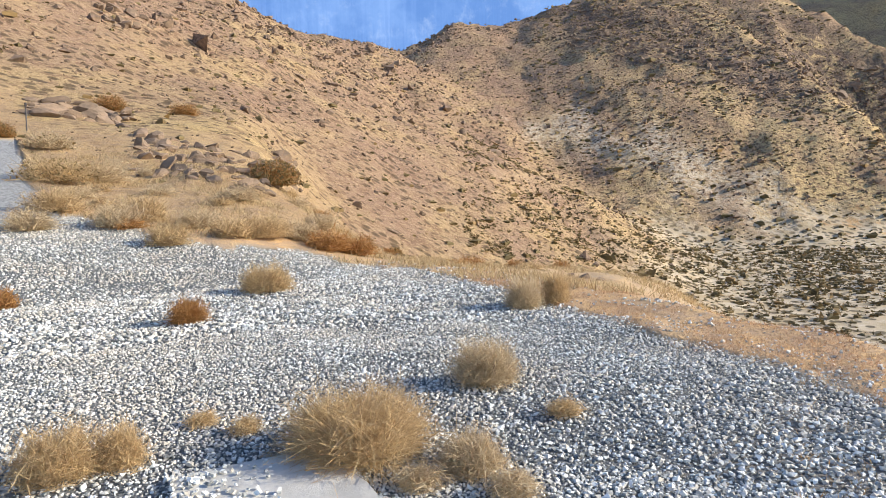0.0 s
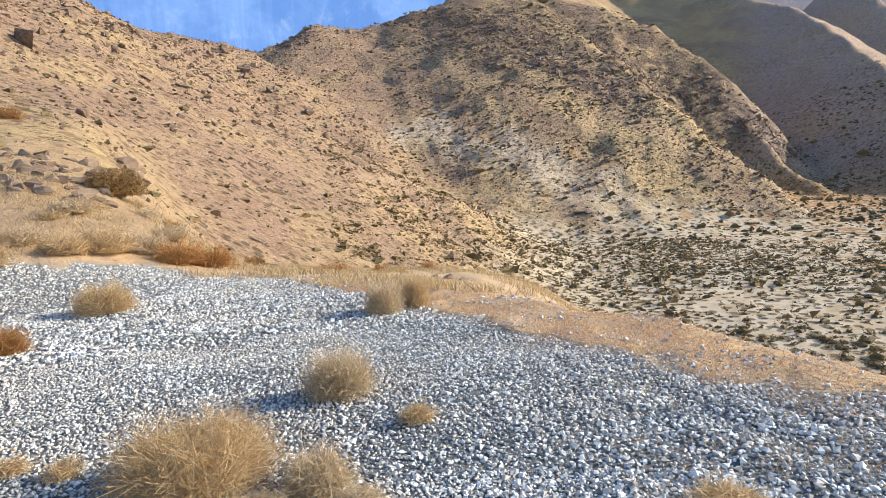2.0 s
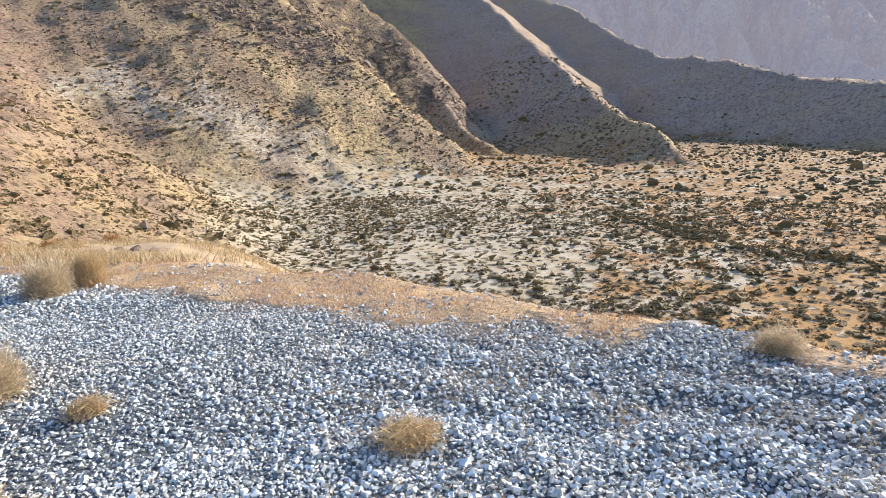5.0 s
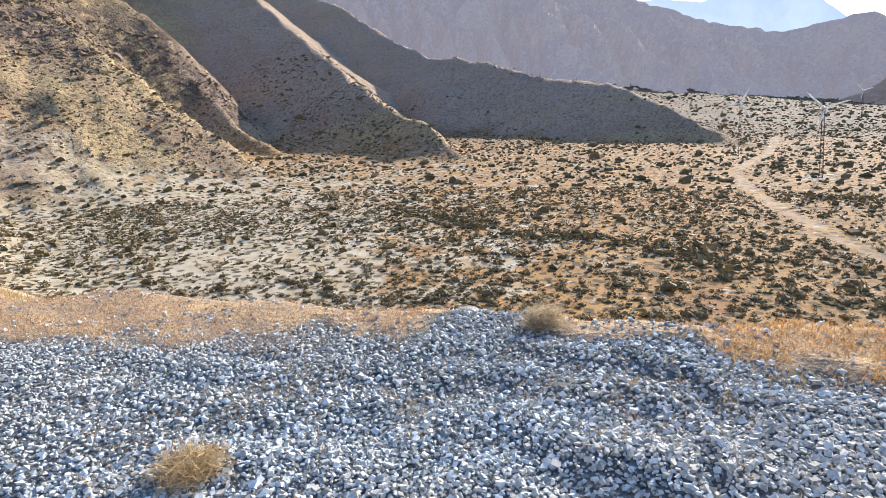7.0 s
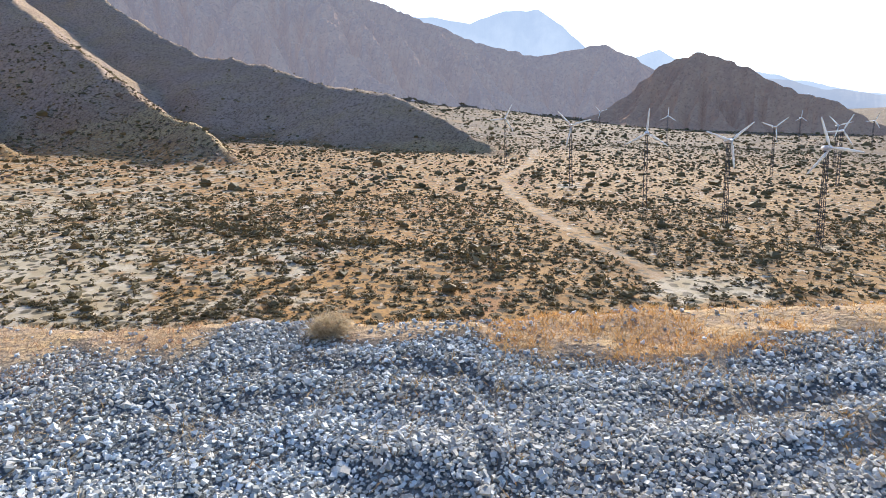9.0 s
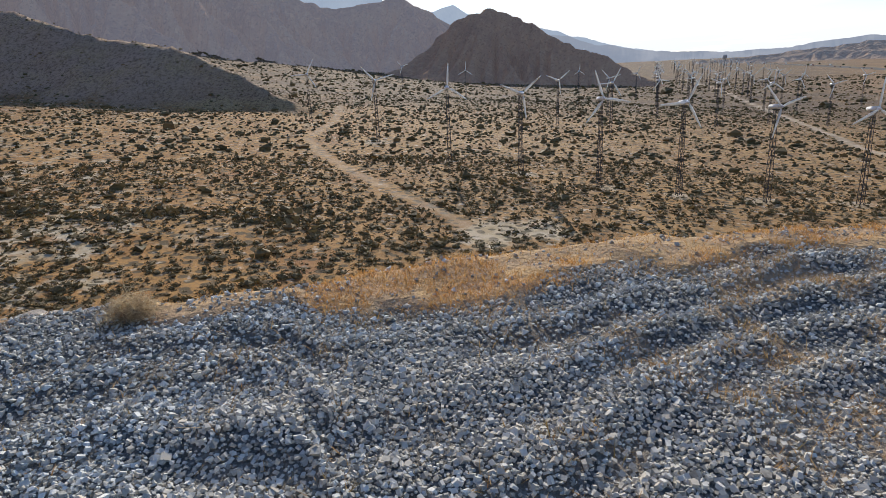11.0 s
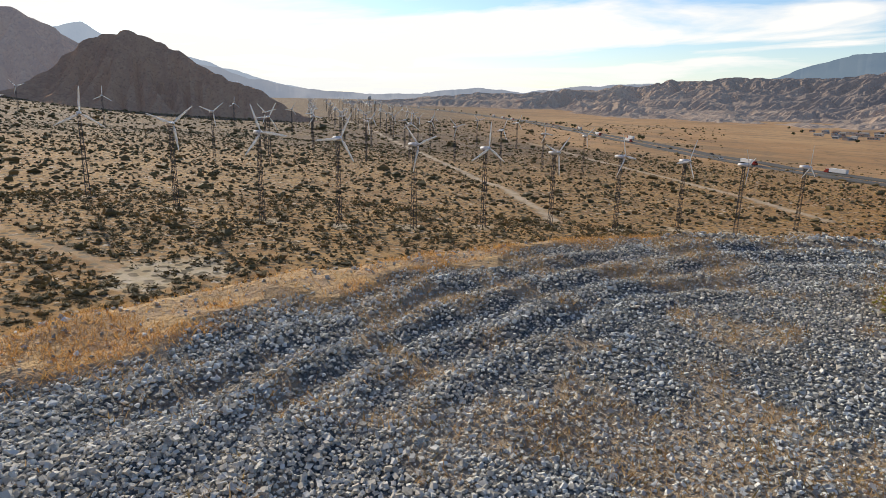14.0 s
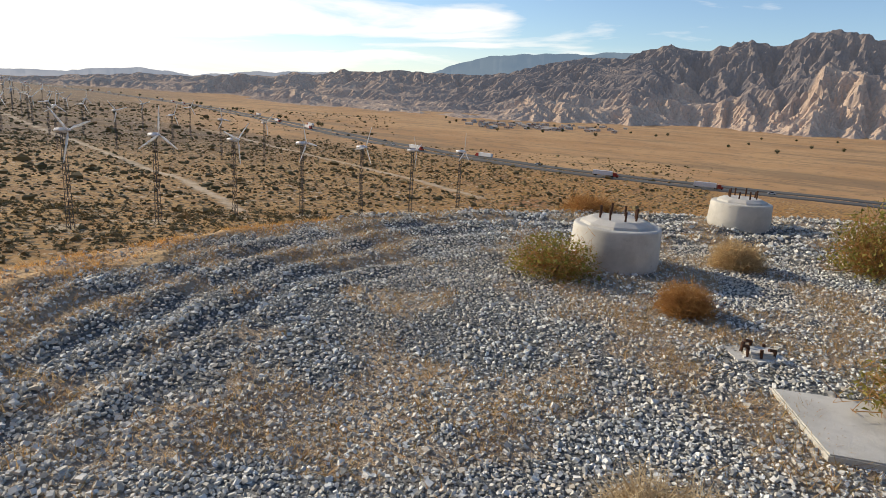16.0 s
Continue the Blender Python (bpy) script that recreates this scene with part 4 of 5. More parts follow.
def grow_grass():
    # the dry band between the gravel and the rim
    x, y, r, a = scatter(900000, 0, 200, 3.3, 13)
    out, edge = r - np.interp(a, RIM_A, RIM_R), r - np.interp(a, EDGE_A, EDGE_R)
    clump = step(-0.35, 0.35, fbm(x / 0.5, y / 0.5, 4, 15))
    bare = np.maximum(step(57, 59, a) * step(68, 66, a), 0.6 * step(66, 68, a) * step(82.5, 81.5, a))
    dense = 0.5 + 0.5 * step(78, 84, a)
    p = step(-0.25, 0.15, edge + 0.3 * vnoise(x / 0.5, y / 0.5, 16)) * step(1.2, 0.5, out) * (0.15 + 0.85 * clump) * (1 - 0.85 * bare) * dense * step(200, 160, a)
    keep = rng.uniform(0, 1, len(x)) < p * 0.8
    x, y, a = x[keep], y[keep], a[keep]
    z, _ = land(x, y)
    n = len(x)
    for name, pick, tall, material, label in (
            ("dry_grass", a > 70, 0.06, ORANGE_GRASS, "orange-tan dry grass along the rim of the gravel pad"),
            ("dry_weeds", a <= 70, 0.06, BLUSH, "pinkish-tan dry weeds along the rim of the gravel pad")):
        q = int(pick.sum())
        v, f = blades(x[pick], y[pick], z[pick], rng.uniform(0.015, tall, q), 0.9, rng.uniform(0.0025, 0.005, q))
        tagged(mesh_object(name, v, f, material), label, "grass", kind="stuff")
    # weeds among the stones
    x, y, r, a = scatter(330000, 30, 199, 1.6, 11)
    pick = soil_patch(x, y, a) > 0.03
    x, y, r, a = x[pick], y[pick], r[pick], a[pick]
    z, m = land(x, y)
    p = m["soil"] * m["gravel"]
    keep = rng.uniform(0, 1, len(x)) < p * (0.4 + 0.8 * step(0, 0.4, fbm(x / 0.25, y / 0.25, 2, 82)))
    x, y, z = x[keep], y[keep], z[keep]
    n = len(x)
    v, f = blades(x, y, z, rng.uniform(0.015, 0.065, n), 1.0, rng.uniform(0.0025, 0.0055, n))
    tagged(mesh_object("low_weeds", v, f, WEED), "low withered brown weeds between the stones", "weeds", kind="stuff")


    # dry grass on the slopes round the pad
    x, y, r, a = scatter(250000, -46, 44, 11, 44)
    pick = (r > np.interp(a, EDGE_A, EDGE_R) - 0.5) & (rng.uniform(0, 1, len(x)) < 0.8)
    x, y, r, a = x[pick], y[pick], r[pick], a[pick]
    z, m = land(x, y)
    p = (1 - m["gravel"]) * step(-0.25, 0.35, fbm(x / 2.2, y / 2.2, 4, 84)) * step(52, 20, r)
    keep = rng.uniform(0, 1, len(x)) < p
    x, y, z = x[keep], y[keep], z[keep]
    n = len(x)
    v, f = blades(x, y, z, rng.uniform(0.06, 0.24, n), 0.6, rng.uniform(0.008, 0.018, n))
    tagged(mesh_object("slope_grass", v, f, STRAW), "pale dry grass on the slope beyond the gravel", "grass", kind="stuff")


BLUSH = plant_material("pink_tan_weed", (0.5, 0.3, 0.16), (0.62, 0.43, 0.25), (0.42, 0.22, 0.12))
WEED = plant_material("withered_weed", (0.42, 0.24, 0.1), (0.54, 0.37, 0.19), (0.32, 0.24, 0.09))
grow_grass()


def twig_ball(n, wide, tall, seed, spread=1.0, thick=0.0022, root=0.06):
    """Many thin bent twigs that rise from one root and fill a dome."""
    g = np.random.default_rng(seed)
    t, c = g.uniform(0, 2 * math.pi, n), g.uniform(0.02, 1, n) ** 0.75
    end = np.stack([np.cos(t) * wide / 2 * np.sqrt(1 - (c - 0.0) ** 2 * 0.85), np.sin(t) * wide / 2 * np.sqrt(1 - c ** 2 * 0.85), tall * c], 1)
    end *= g.uniform(0.55, 1.06, (n, 1)) * (1 + 0.12 * np.sin(3 * t + seed)[:, None])
    start = end * g.uniform(0.1, 0.85, (n, 1)) + g.normal(size=(n, 3)) * root * spread
    start[:, 2] = np.abs(start[:, 2]) * 0.8
    mid = (start + end) / 2 + g.normal(size=(n, 3)) * 0.09 * wide
    mid[:, 2] = np.abs(mid[:, 2])
    end = end + g.normal(size=(n, 3)) * 0.075 * wide
    end[:, 2] = np.abs(end[:, 2]) + 0.005
    s = g.normal(size=(n, 3)); s /= np.linalg.norm(s, axis=1)[:, None]
    s = s * thick * g.uniform(0.7, 1.5, (n, 1))
    v = np.stack([start - s, start + s, mid - s, mid + s, end - s * 0.4, end + s * 0.4], 1).reshape(-1, 3)
    k = (np.arange(n) * 6)[:, None]
    f = np.concatenate([k + [0, 1, 3, 2], k + [2, 3, 5, 4]])
    return v, f


def shrub(name, n, wide, tall, seed, material, thick, leaves=0, leaf_mat=None, leaf=0.02):
    """A shrub: woody stems, fine twigs, and leaves where it is green."""
    bm = bmesh.new()
    g = random.Random(seed)
    for k in range(7):
        t = g.uniform(0, 6.28)
        e = Vector((math.cos(t) * wide * 0.28, math.sin(t) * wide * 0.28, tall * g.uniform(0.35, 0.6)))
        tube(bm, (0, 0, -0.03), e, thick * 2.2, thick * 0.8, 5)
    ob = part(name, bm, WOOD)
    v, f = twig_ball(int(n * 1.7), wide, tall, seed, 1.0, thick * 0.75)
    mesh_object("twig_mass", v, f, material, False, ob)
    if leaves:
        h = np.random.default_rng(seed + 5)
        d = h.normal(size=(leaves, 3)); d /= np.linalg.norm(d, axis=1)[:, None]
        d[:, 2] = np.abs(d[:, 2])
        d *= h.uniform(0.4, 1.05, (leaves, 1)) * np.array([wide / 2, wide / 2, tall])
        d[:, 2] += 0.03
        tri = h.normal(size=(leaves, 3, 3)) * leaf * 0.6
        mesh_object("foliage", (d[:, None, :] + tri).reshape(-1, 3), np.arange(3 * leaves, dtype=np.int32).reshape(-1, 3), leaf_mat, False, ob)
    return ob


WOOD = plain_material("grey_wood", (0.2, 0.14, 0.09), 0.9, 0, 20, 0.4)
TUMBLE = plant_material("tumbleweed_twigs", (0.52, 0.36, 0.18), (0.68, 0.51, 0.28), (0.38, 0.25, 0.12))
PALE = plant_material("pale_twigs", (0.5, 0.38, 0.22), (0.66, 0.53, 0.34), (0.4, 0.28, 0.16))
RUSTY = plant_material("rusty_twigs", (0.4, 0.19, 0.06), (0.5, 0.28, 0.1), (0.28, 0.13, 0.05))


def plant(name, a, r, wide, tall, n, seed, material, label, thick=0.0022, leaves=0, leaf_mat=None, leaf=0.02, category="shrub", squash=1.0):
    ob = shrub(name, n, wide, tall, seed, material, thick, leaves, leaf_mat, leaf)
    x, y = spot(a, r)
    ob.matrix_basis = pose(x, y, height(x, y) + 0.005, 0, 0, seed * 37 % 360) @ Matrix.Diagonal((1, squash, 1, 1))
    return tagged(ob, label, category)


plant("dry_bush", -8.5, 3.95, 1.0, 0.34, 4200, 1, TUMBLE, "large domed straw-coloured dry bush beside a concrete slab")
plant("dry_bush", 3.6, 5.35, 0.66, 0.4, 1700, 2, PALE, "pale feathery dry bush standing on grey gravel")
plant("dry_bush", 2.0, 3.6, 0.44, 0.24, 1300, 3, PALE, "small pale dry bush on grey gravel")
plant("dry_bush", -16, 12.2, 1.05, 0.5, 1900, 4, TUMBLE, "round tan tumbleweed lying on grey gravel", 0.004)
plant("dry_bush", -22.7, 9.6, 0.58, 0.36, 1300, 5, RUSTY, "small brown tumbleweed on grey gravel", 0.003)
plant("dry_bush", 7.3, 9.3, 0.62, 0.5, 1400, 6, PALE, "pale dry bush at the rim of the gravel", 0.003)
plant("dry_bush", 10.2, 9.7, 0.5, 0.52, 1200, 7, TUMBLE, "tan dry bush at the rim of the gravel", 0.003)
plant("grass_tuft", 10.8, 4.55, 0.26, 0.1, 420, 8, TUMBLE, "low straw tuft between stones", category="grass")
plant("dry_bush", -33, 4.35, 0.52, 0.34, 1500, 9, TUMBLE, "tan dry bush among stones near the slab")
plant("dry_bush", -28.6, 4.35, 0.33, 0.3, 1000, 10, TUMBLE, "narrow tan dry bush among stones near the slab")
plant("grass_tuft", -22, 4.95, 0.22, 0.09, 300, 11, TUMBLE, "low straw tuft between stones", category="grass")
plant("grass_tuft", -18.5, 4.6, 0.24, 0.1, 320, 12, TUMBLE, "low straw tuft beside the slab", category="grass")
plant("grass_tuft", -3.0, 3.4, 0.3, 0.1, 380, 29, PALE, "low pale tuft between stones", category="grass")
plant("grass_tuft", 6.0, 3.3, 0.3, 0.13, 420, 30, PALE, "low pale tuft between stones", category="grass")
plant("grass_tuft", 38, 3.35, 0.4, 0.09, 420, 31, TUMBLE, "flat straw tuft between coarse stones", category="grass")
plant("dry_bush", 67.9, 5.0, 0.36, 0.17, 600, 13, PALE, "thin tan dry bush at the rim of the gravel")
plant("dry_bush", 174, 5.35, 0.46, 0.23, 1800, 14, RUSTY, "rust-orange domed dry bush in front of the concrete footing")
plant("dry_bush", 178.3, 7.4, 0.58, 0.28, 1800, 15, TUMBLE, "tan domed dry bush beside the concrete footing", 0.003)
plant("dry_bush", 166.5, 10.2, 0.9, 0.3, 1300, 16, RUSTY, "low orange dry bush on the far rim", 0.004)
plant("dry_bush", 171.5, 2.45, 0.6, 0.2, 1500, 17, PALE, "low tan dry bush on gravel")
plant("dry_bush", 190, 2.6, 0.6, 0.1, 900, 28, PALE, "low straw-coloured weeds along the slab", squash=0.6)
plant("green_bush", 163, 6.15, 0.9, 0.38, 320, 18, RUSTY, "low spreading olive-green bush beside the concrete footing", 0.003, 2300, GREEN, 0.022)
plant("green_bush", -172, 8.2, 1.0, 0.75, 420, 19, RUSTY, "upright olive-green bush with bare reddish base", 0.004, 2600, GREEN, 0.026)
plant("green_bush", -168.5, 4.25, 0.85, 0.4, 320, 20, RUSTY, "olive-green bush beside the concrete slab", 0.003, 2400, GREEN, 0.02)
for k, (a, r, w, h, m, g) in enumerate((
        (-31.8, 42, 3.0, 0.9, PALE, 500), (-31.5, 29, 3.2, 1.0, TUMBLE, 700), (-28.6, 30, 2.6, 1.0, PALE, 0), (-31.8, 22, 1.8, 0.7, TUMBLE, 0),
        (-33.5, 19.5, 1.4, 0.6, PALE, 0), (-27.5, 19.5, 1.6, 0.7, PALE, 0), (-25.4, 20.3, 1.5, 0.8, TUMBLE, 0), (-23.8, 17.2, 1.2, 0.6, TUMBLE, 0),
        (-21.5, 19.4, 1.4, 0.5, PALE, 0), (-18.5, 18.2, 1.3, 0.5, TUMBLE, 0), (-15.9, 18.6, 1.7, 0.7, TUMBLE, 0), (-13.0, 19.4, 1.4, 0.6, PALE, 0),
        (-10.5, 18.6, 1.6, 0.6, RUSTY, 0), (-8.0, 19.2, 1.5, 0.6, RUSTY, 0), (-14.9, 31.0, 2.6, 1.2, RUSTY, 2600), (-35.0, 47.0, 2.0, 0.9, RUSTY, 1400),
        (-4.5, 36.0, 1.1, 0.7, RUSTY, 900), (-27.5, 74.0, 4.0, 1.6, RUSTY, 1200), (-22.0, 78.0, 3.6, 1.4, RUSTY, 900), (-11, 24, 1.5, 0.6, PALE, 0), (-18, 24, 1.6, 0.5, PALE, 0), (-36, 13, 0.7, 0.4, RUSTY, 0))):
    x, y = spot(a, r)
    ob = shrub("bush", 640, w, h, 40 + k, m, 0.0065 + 0.0001 * r, g, SAGE, 0.09)
    ob.matrix_basis = pose(x, y, height(x, y) - 0.02, 0, 0, 53 * k)
    tagged(ob, "olive-grey bush on the stony slope" if g > 800 else "straw-coloured dry bush at the edge of the gravel track", "bush", "bushes by the gravel track")


g = random.Random(11)
for k in range(30):
    x, y = spot(g.uniform(-34, 12), g.uniform(19, 36))
    ob = shrub("bush", 260, g.uniform(0.7, 1.5), g.uniform(0.25, 0.55), 80 + k, (PALE, TUMBLE, RUSTY)[k % 3], 0.008)
    ob.matrix_basis = pose(x, y, height(x, y) - 0.02, 0, 0, 41 * k)
    tagged(ob, "low straw-coloured bush on the stony slope", "bush", "bushes by the gravel track")


def strew_rocks():
    """Broken stone lying over the hillsides."""
    x, y, r, a = scatter(64000, -45, 60, 30, 480)
    z, m = land(x, y)
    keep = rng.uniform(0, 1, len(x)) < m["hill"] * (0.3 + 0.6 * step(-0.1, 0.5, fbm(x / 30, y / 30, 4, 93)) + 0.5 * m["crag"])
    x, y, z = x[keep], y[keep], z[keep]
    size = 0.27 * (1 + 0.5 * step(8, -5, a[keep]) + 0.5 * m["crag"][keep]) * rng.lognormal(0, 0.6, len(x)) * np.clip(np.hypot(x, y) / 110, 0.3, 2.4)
    ob = stones("octa", np.stack([x, y, z + size * 0.1], 1), size, ROCK, "hill_rubble", "brown broken stone lying over the hillsides")
    ob["category"] = "rubble"


strew_rocks()

# ---- rocks ----
def boulder(seed, sx, sy, sz):
    g = random.Random(seed)
    bm = bmesh.new()
    bmesh.ops.create_icosphere(bm, subdivisions=2, radius=1)
    cuts = [(Vector((g.uniform(-1, 1), g.uniform(-1, 1), g.uniform(-0.5, 1))).normalized(), g.uniform(0.28, 0.66)) for _ in range(13)]
    for v in bm.verts:
        p = v.co.copy()
        for nrm, d in cuts:
            over = p.dot(nrm) - d
            if over > 0:
                p -= nrm * over
        p *= 1 + 0.09 * noise.noise(p * 2.2 + Vector((seed, 0, 0))) + 0.04 * noise.noise(p * 6 + Vector((0, seed, 0)))
        v.co = Vector((p.x * sx, p.y * sy, p.z * sz))
    return part("boulder", bm, ROCK)


def put_rock(k, a, r, sx, sy, sz, turn, tilt, label, sink=0.3):
    ob = boulder(k, sx, sy, sz)
    x, y = spot(a, r)
    ob.matrix_basis = pose(x, y, height(x, y) + sz * (1 - sink) - sz * 0.45, tilt, tilt * 0.5, turn)
    return tagged(ob, label, "rock", "rocks on the slopes")


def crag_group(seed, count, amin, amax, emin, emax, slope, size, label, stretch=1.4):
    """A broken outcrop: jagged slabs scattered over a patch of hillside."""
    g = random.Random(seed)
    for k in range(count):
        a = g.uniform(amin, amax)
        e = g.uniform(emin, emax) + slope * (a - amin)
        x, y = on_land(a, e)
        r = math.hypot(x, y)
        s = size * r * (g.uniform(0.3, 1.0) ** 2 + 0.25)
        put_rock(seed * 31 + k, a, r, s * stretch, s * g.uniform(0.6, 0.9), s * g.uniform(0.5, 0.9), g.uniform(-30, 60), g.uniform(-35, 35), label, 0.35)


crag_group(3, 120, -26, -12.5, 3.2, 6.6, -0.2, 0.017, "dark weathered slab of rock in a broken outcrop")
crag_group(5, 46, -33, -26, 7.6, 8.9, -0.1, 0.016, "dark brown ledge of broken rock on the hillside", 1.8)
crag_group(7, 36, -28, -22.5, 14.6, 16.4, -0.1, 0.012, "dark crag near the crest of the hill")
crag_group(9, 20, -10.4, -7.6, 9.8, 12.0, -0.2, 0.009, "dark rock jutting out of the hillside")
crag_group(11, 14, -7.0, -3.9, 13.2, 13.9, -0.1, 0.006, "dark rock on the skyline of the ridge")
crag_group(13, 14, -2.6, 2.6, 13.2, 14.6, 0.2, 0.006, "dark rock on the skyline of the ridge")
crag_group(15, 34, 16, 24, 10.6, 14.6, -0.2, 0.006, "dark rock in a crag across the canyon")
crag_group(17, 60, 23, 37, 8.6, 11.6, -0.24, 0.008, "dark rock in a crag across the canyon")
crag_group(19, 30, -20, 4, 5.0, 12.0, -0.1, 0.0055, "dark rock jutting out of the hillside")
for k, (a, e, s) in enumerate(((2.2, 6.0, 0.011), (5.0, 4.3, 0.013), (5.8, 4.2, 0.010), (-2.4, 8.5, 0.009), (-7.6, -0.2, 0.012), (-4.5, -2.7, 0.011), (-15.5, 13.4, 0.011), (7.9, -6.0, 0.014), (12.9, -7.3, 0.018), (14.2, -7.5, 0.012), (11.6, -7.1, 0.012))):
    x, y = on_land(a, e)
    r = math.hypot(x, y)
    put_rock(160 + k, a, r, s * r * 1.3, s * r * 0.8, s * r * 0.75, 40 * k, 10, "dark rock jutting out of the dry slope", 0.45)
for k, (a, r, sx, sy, sz) in enumerate(((60.8, 5.7, 0.4, 0.25, 0.06), (63.5, 5.75, 0.45, 0.22, 0.06), (65.2, 5.6, 0.25, 0.2, 0.05))):
    ob = put_rock(100 + k, a, r, sx, sy, sz, 20 * k, 4, "pale flat slab of rock at the rim", 0.5)
    ob.data.materials[0] = PALE_ROCK


# ---- concrete ----
def slab(corner, along, across, length, width, thick, label):
    ax, ay = Vector((*along, 0)).normalized(), Vector((*across, 0)).normalized()
    bm = bmesh.new()
    gsz = 12
    top = [[bm.verts.new(Vector((*corner, 0)) + ax * length * i / gsz + ay * width * j / gsz + Vector((0, 0, thick + 0.004 * noise.noise((i * 0.7, j * 0.7, 2))))) for j in range(gsz + 1)] for i in range(gsz + 1)]
    for i in range(gsz):
        for j in range(gsz):
            bm.faces.new((top[i][j], top[i][j + 1], top[i + 1][j + 1], top[i + 1][j]))
    rim = [e for e in bm.edges if e.is_boundary]
    low = bmesh.ops.extrude_edge_only(bm, edges=rim)["geom"]
    for v in (q for q in low if isinstance(q, bmesh.types.BMVert)):
        v.co.z = -0.12
    bmesh.ops.recalc_face_normals(bm, faces=bm.faces[:])
    bmesh.ops.bevel(bm, geom=[e for e in bm.edges if e.calc_face_angle(0) > 1.0 and min(v.co.z for v in e.verts) > 0], offset=0.008, segments=2, affect="EDGES")
    return tagged(part("concrete_slab", bm, CONCRETE), label, "slab")


slab((-0.74, 3.96), (0.43, -0.9), (-0.9, -0.43), 1.5, 1.0, 0.05, "weathered pale concrete slab sunk in the gravel beside a dry bush")
slab((-0.04, -4.13), (-0.31, 0.95), (-0.98, -0.2), 0.72, 1.3, 0.05, "flat pale concrete slab sunk in gravel")


def strewn(cx, cy, turn, length, width, top, count, seed):
    """Loose stones that have rolled onto a slab, thickest along one side."""
    g = np.random.default_rng(seed)
    u, v = g.uniform(0, 1, count) * length, g.uniform(0, 1, count) ** 2.2 * width
    c, q = math.cos(radians(turn)), math.sin(radians(turn))
    size = 0.024 * np.clip(g.lognormal(0, 0.35, count), 0.5, 1.8)
    x, y = cx + c * u - q * v, cy + q * u + c * v
    z = land(x, y)[0]
    stones("block", np.stack([x, y, np.maximum(z * 0 + top, z) + size * 0.3], 1), size, STONE, "loose_stones", "grey stones strewn over the edge of a concrete slab")


strewn(-1.64, 3.53, -64.5, 1.3, 0.55, 0.056, 420, 4)


def bolt(parent, x, y, z, tall, lean, bent=False):
    bm = bmesh.new()
    tip = Vector((lean[0], lean[1], tall))
    tube(bm, (0, 0, -0.03), tip, 0.011, 0.011, 8)
    for k in range(5):
        tube(bm, tip * (0.55 + 0.09 * k), tip * (0.59 + 0.09 * k), 0.0128, 0.0128, 8)
    if bent:
        tube(bm, tip, tip + Vector((0.05, 0.01, 0.008)), 0.011, 0.011, 8)
    ob = part("anchor_bolt", bm, RUST, parent, "rusted threaded steel bolt")
    ob.location = (x, y, z)


def footing(x, y, radius, tall, seed, turn):
    base = height(x, y) - 0.06
    bm = bmesh.new()
    prof = [(radius * 1.03, -0.15), (radius * 1.02, 0.05), (radius, tall * 0.5), (radius * 0.985, tall - 0.02), (radius * 0.965, tall), (radius * 0.93, tall + 0.006)]
    spin(bm, prof, 48, 0.012, seed)
    body = part("concrete_footing", bm, CONCRETE, None, "", True)
    body.matrix_basis = pose(x, y, base, 0, 0, turn)
    for p in body.data.polygons:
        p.use_smooth = abs(p.normal.z) < 0.5
    bm = bmesh.new()
    spin(bm, [(radius * 0.86, tall - 0.01), (radius * 0.8, tall + 0.03), (radius * 0.62, tall + 0.062), (radius * 0.58, tall + 0.066)], 9, 0.05, seed + 3)
    part("grout_cap", bm, CONCRETE, body, "rough raised grout cap")
    for k in range(8):
        t = 2 * math.pi * k / 8 + 0.3
        bolt(body, 0.19 * math.cos(t), 0.19 * math.sin(t), tall + 0.05, 0.125 + 0.02 * math.sin(k * 2.3 + seed), (0.006 * math.sin(k * 1.7), 0.006 * math.cos(k * 2.1)))
    return tagged(body, "round pale concrete footing with rusted anchor bolts on gravel", "footing", "concrete footings")


footing(1.37, -6.62, 0.445, 0.47, 1, 15)
footing(0.24, -10.15, 0.42, 0.42, 4, 60)


def small_base():
    x, y = 0.04, -4.72
    z = height(x, y)
    bm = bmesh.new()
    box(bm, 0, 0, -0.055, 0.38, 0.3, 0.12)
    bmesh.ops.bevel(bm, geom=bm.edges[:], offset=0.012, segments=2, affect="EDGES")
    ob = part("anchor_base", bm, CONCRETE)
    ob.matrix_basis = pose(x, y, z + 0.005, 0, 0, 24)
    bm = bmesh.new()
    box(bm, -0.01, 0.01, 0.015, 0.18, 0.15, 0.05)
    bmesh.ops.bevel(bm, geom=bm.edges[:], offset=0.015, segments=2, affect="EDGES")
    part("grout_block", bm, CONCRETE, ob)
    for k, (u, v) in enumerate(((-0.09, 0.06), (0.0, 0.08), (0.08, 0.06), (-0.07, -0.04), (0.02, -0.06), (0.09, -0.03))):
        bolt(ob, u, v, 0.02, 0.04 + 0.008 * (k % 3), (0.01 * math.sin(k), 0.01 * math.cos(k)), k % 2 == 0)
    return tagged(ob, "small square concrete base with bent rusted bolts", "footing")


small_base()
bm = bmesh.new()
tube(bm, (0, 0, -0.2), (0, 0, 1.9), 0.05, 0.04, 8)
box(bm, 0, 0, 1.75, 0.16, 0.03, 0.2)
post = part("marker_post", bm, STEEL)
px, py = spot(-33.2, 52)
post.matrix_basis = pose(px, py, height(px, py), 0, 2, 0)
tagged(post, "thin weathered marker post beside the gravel track", "post")

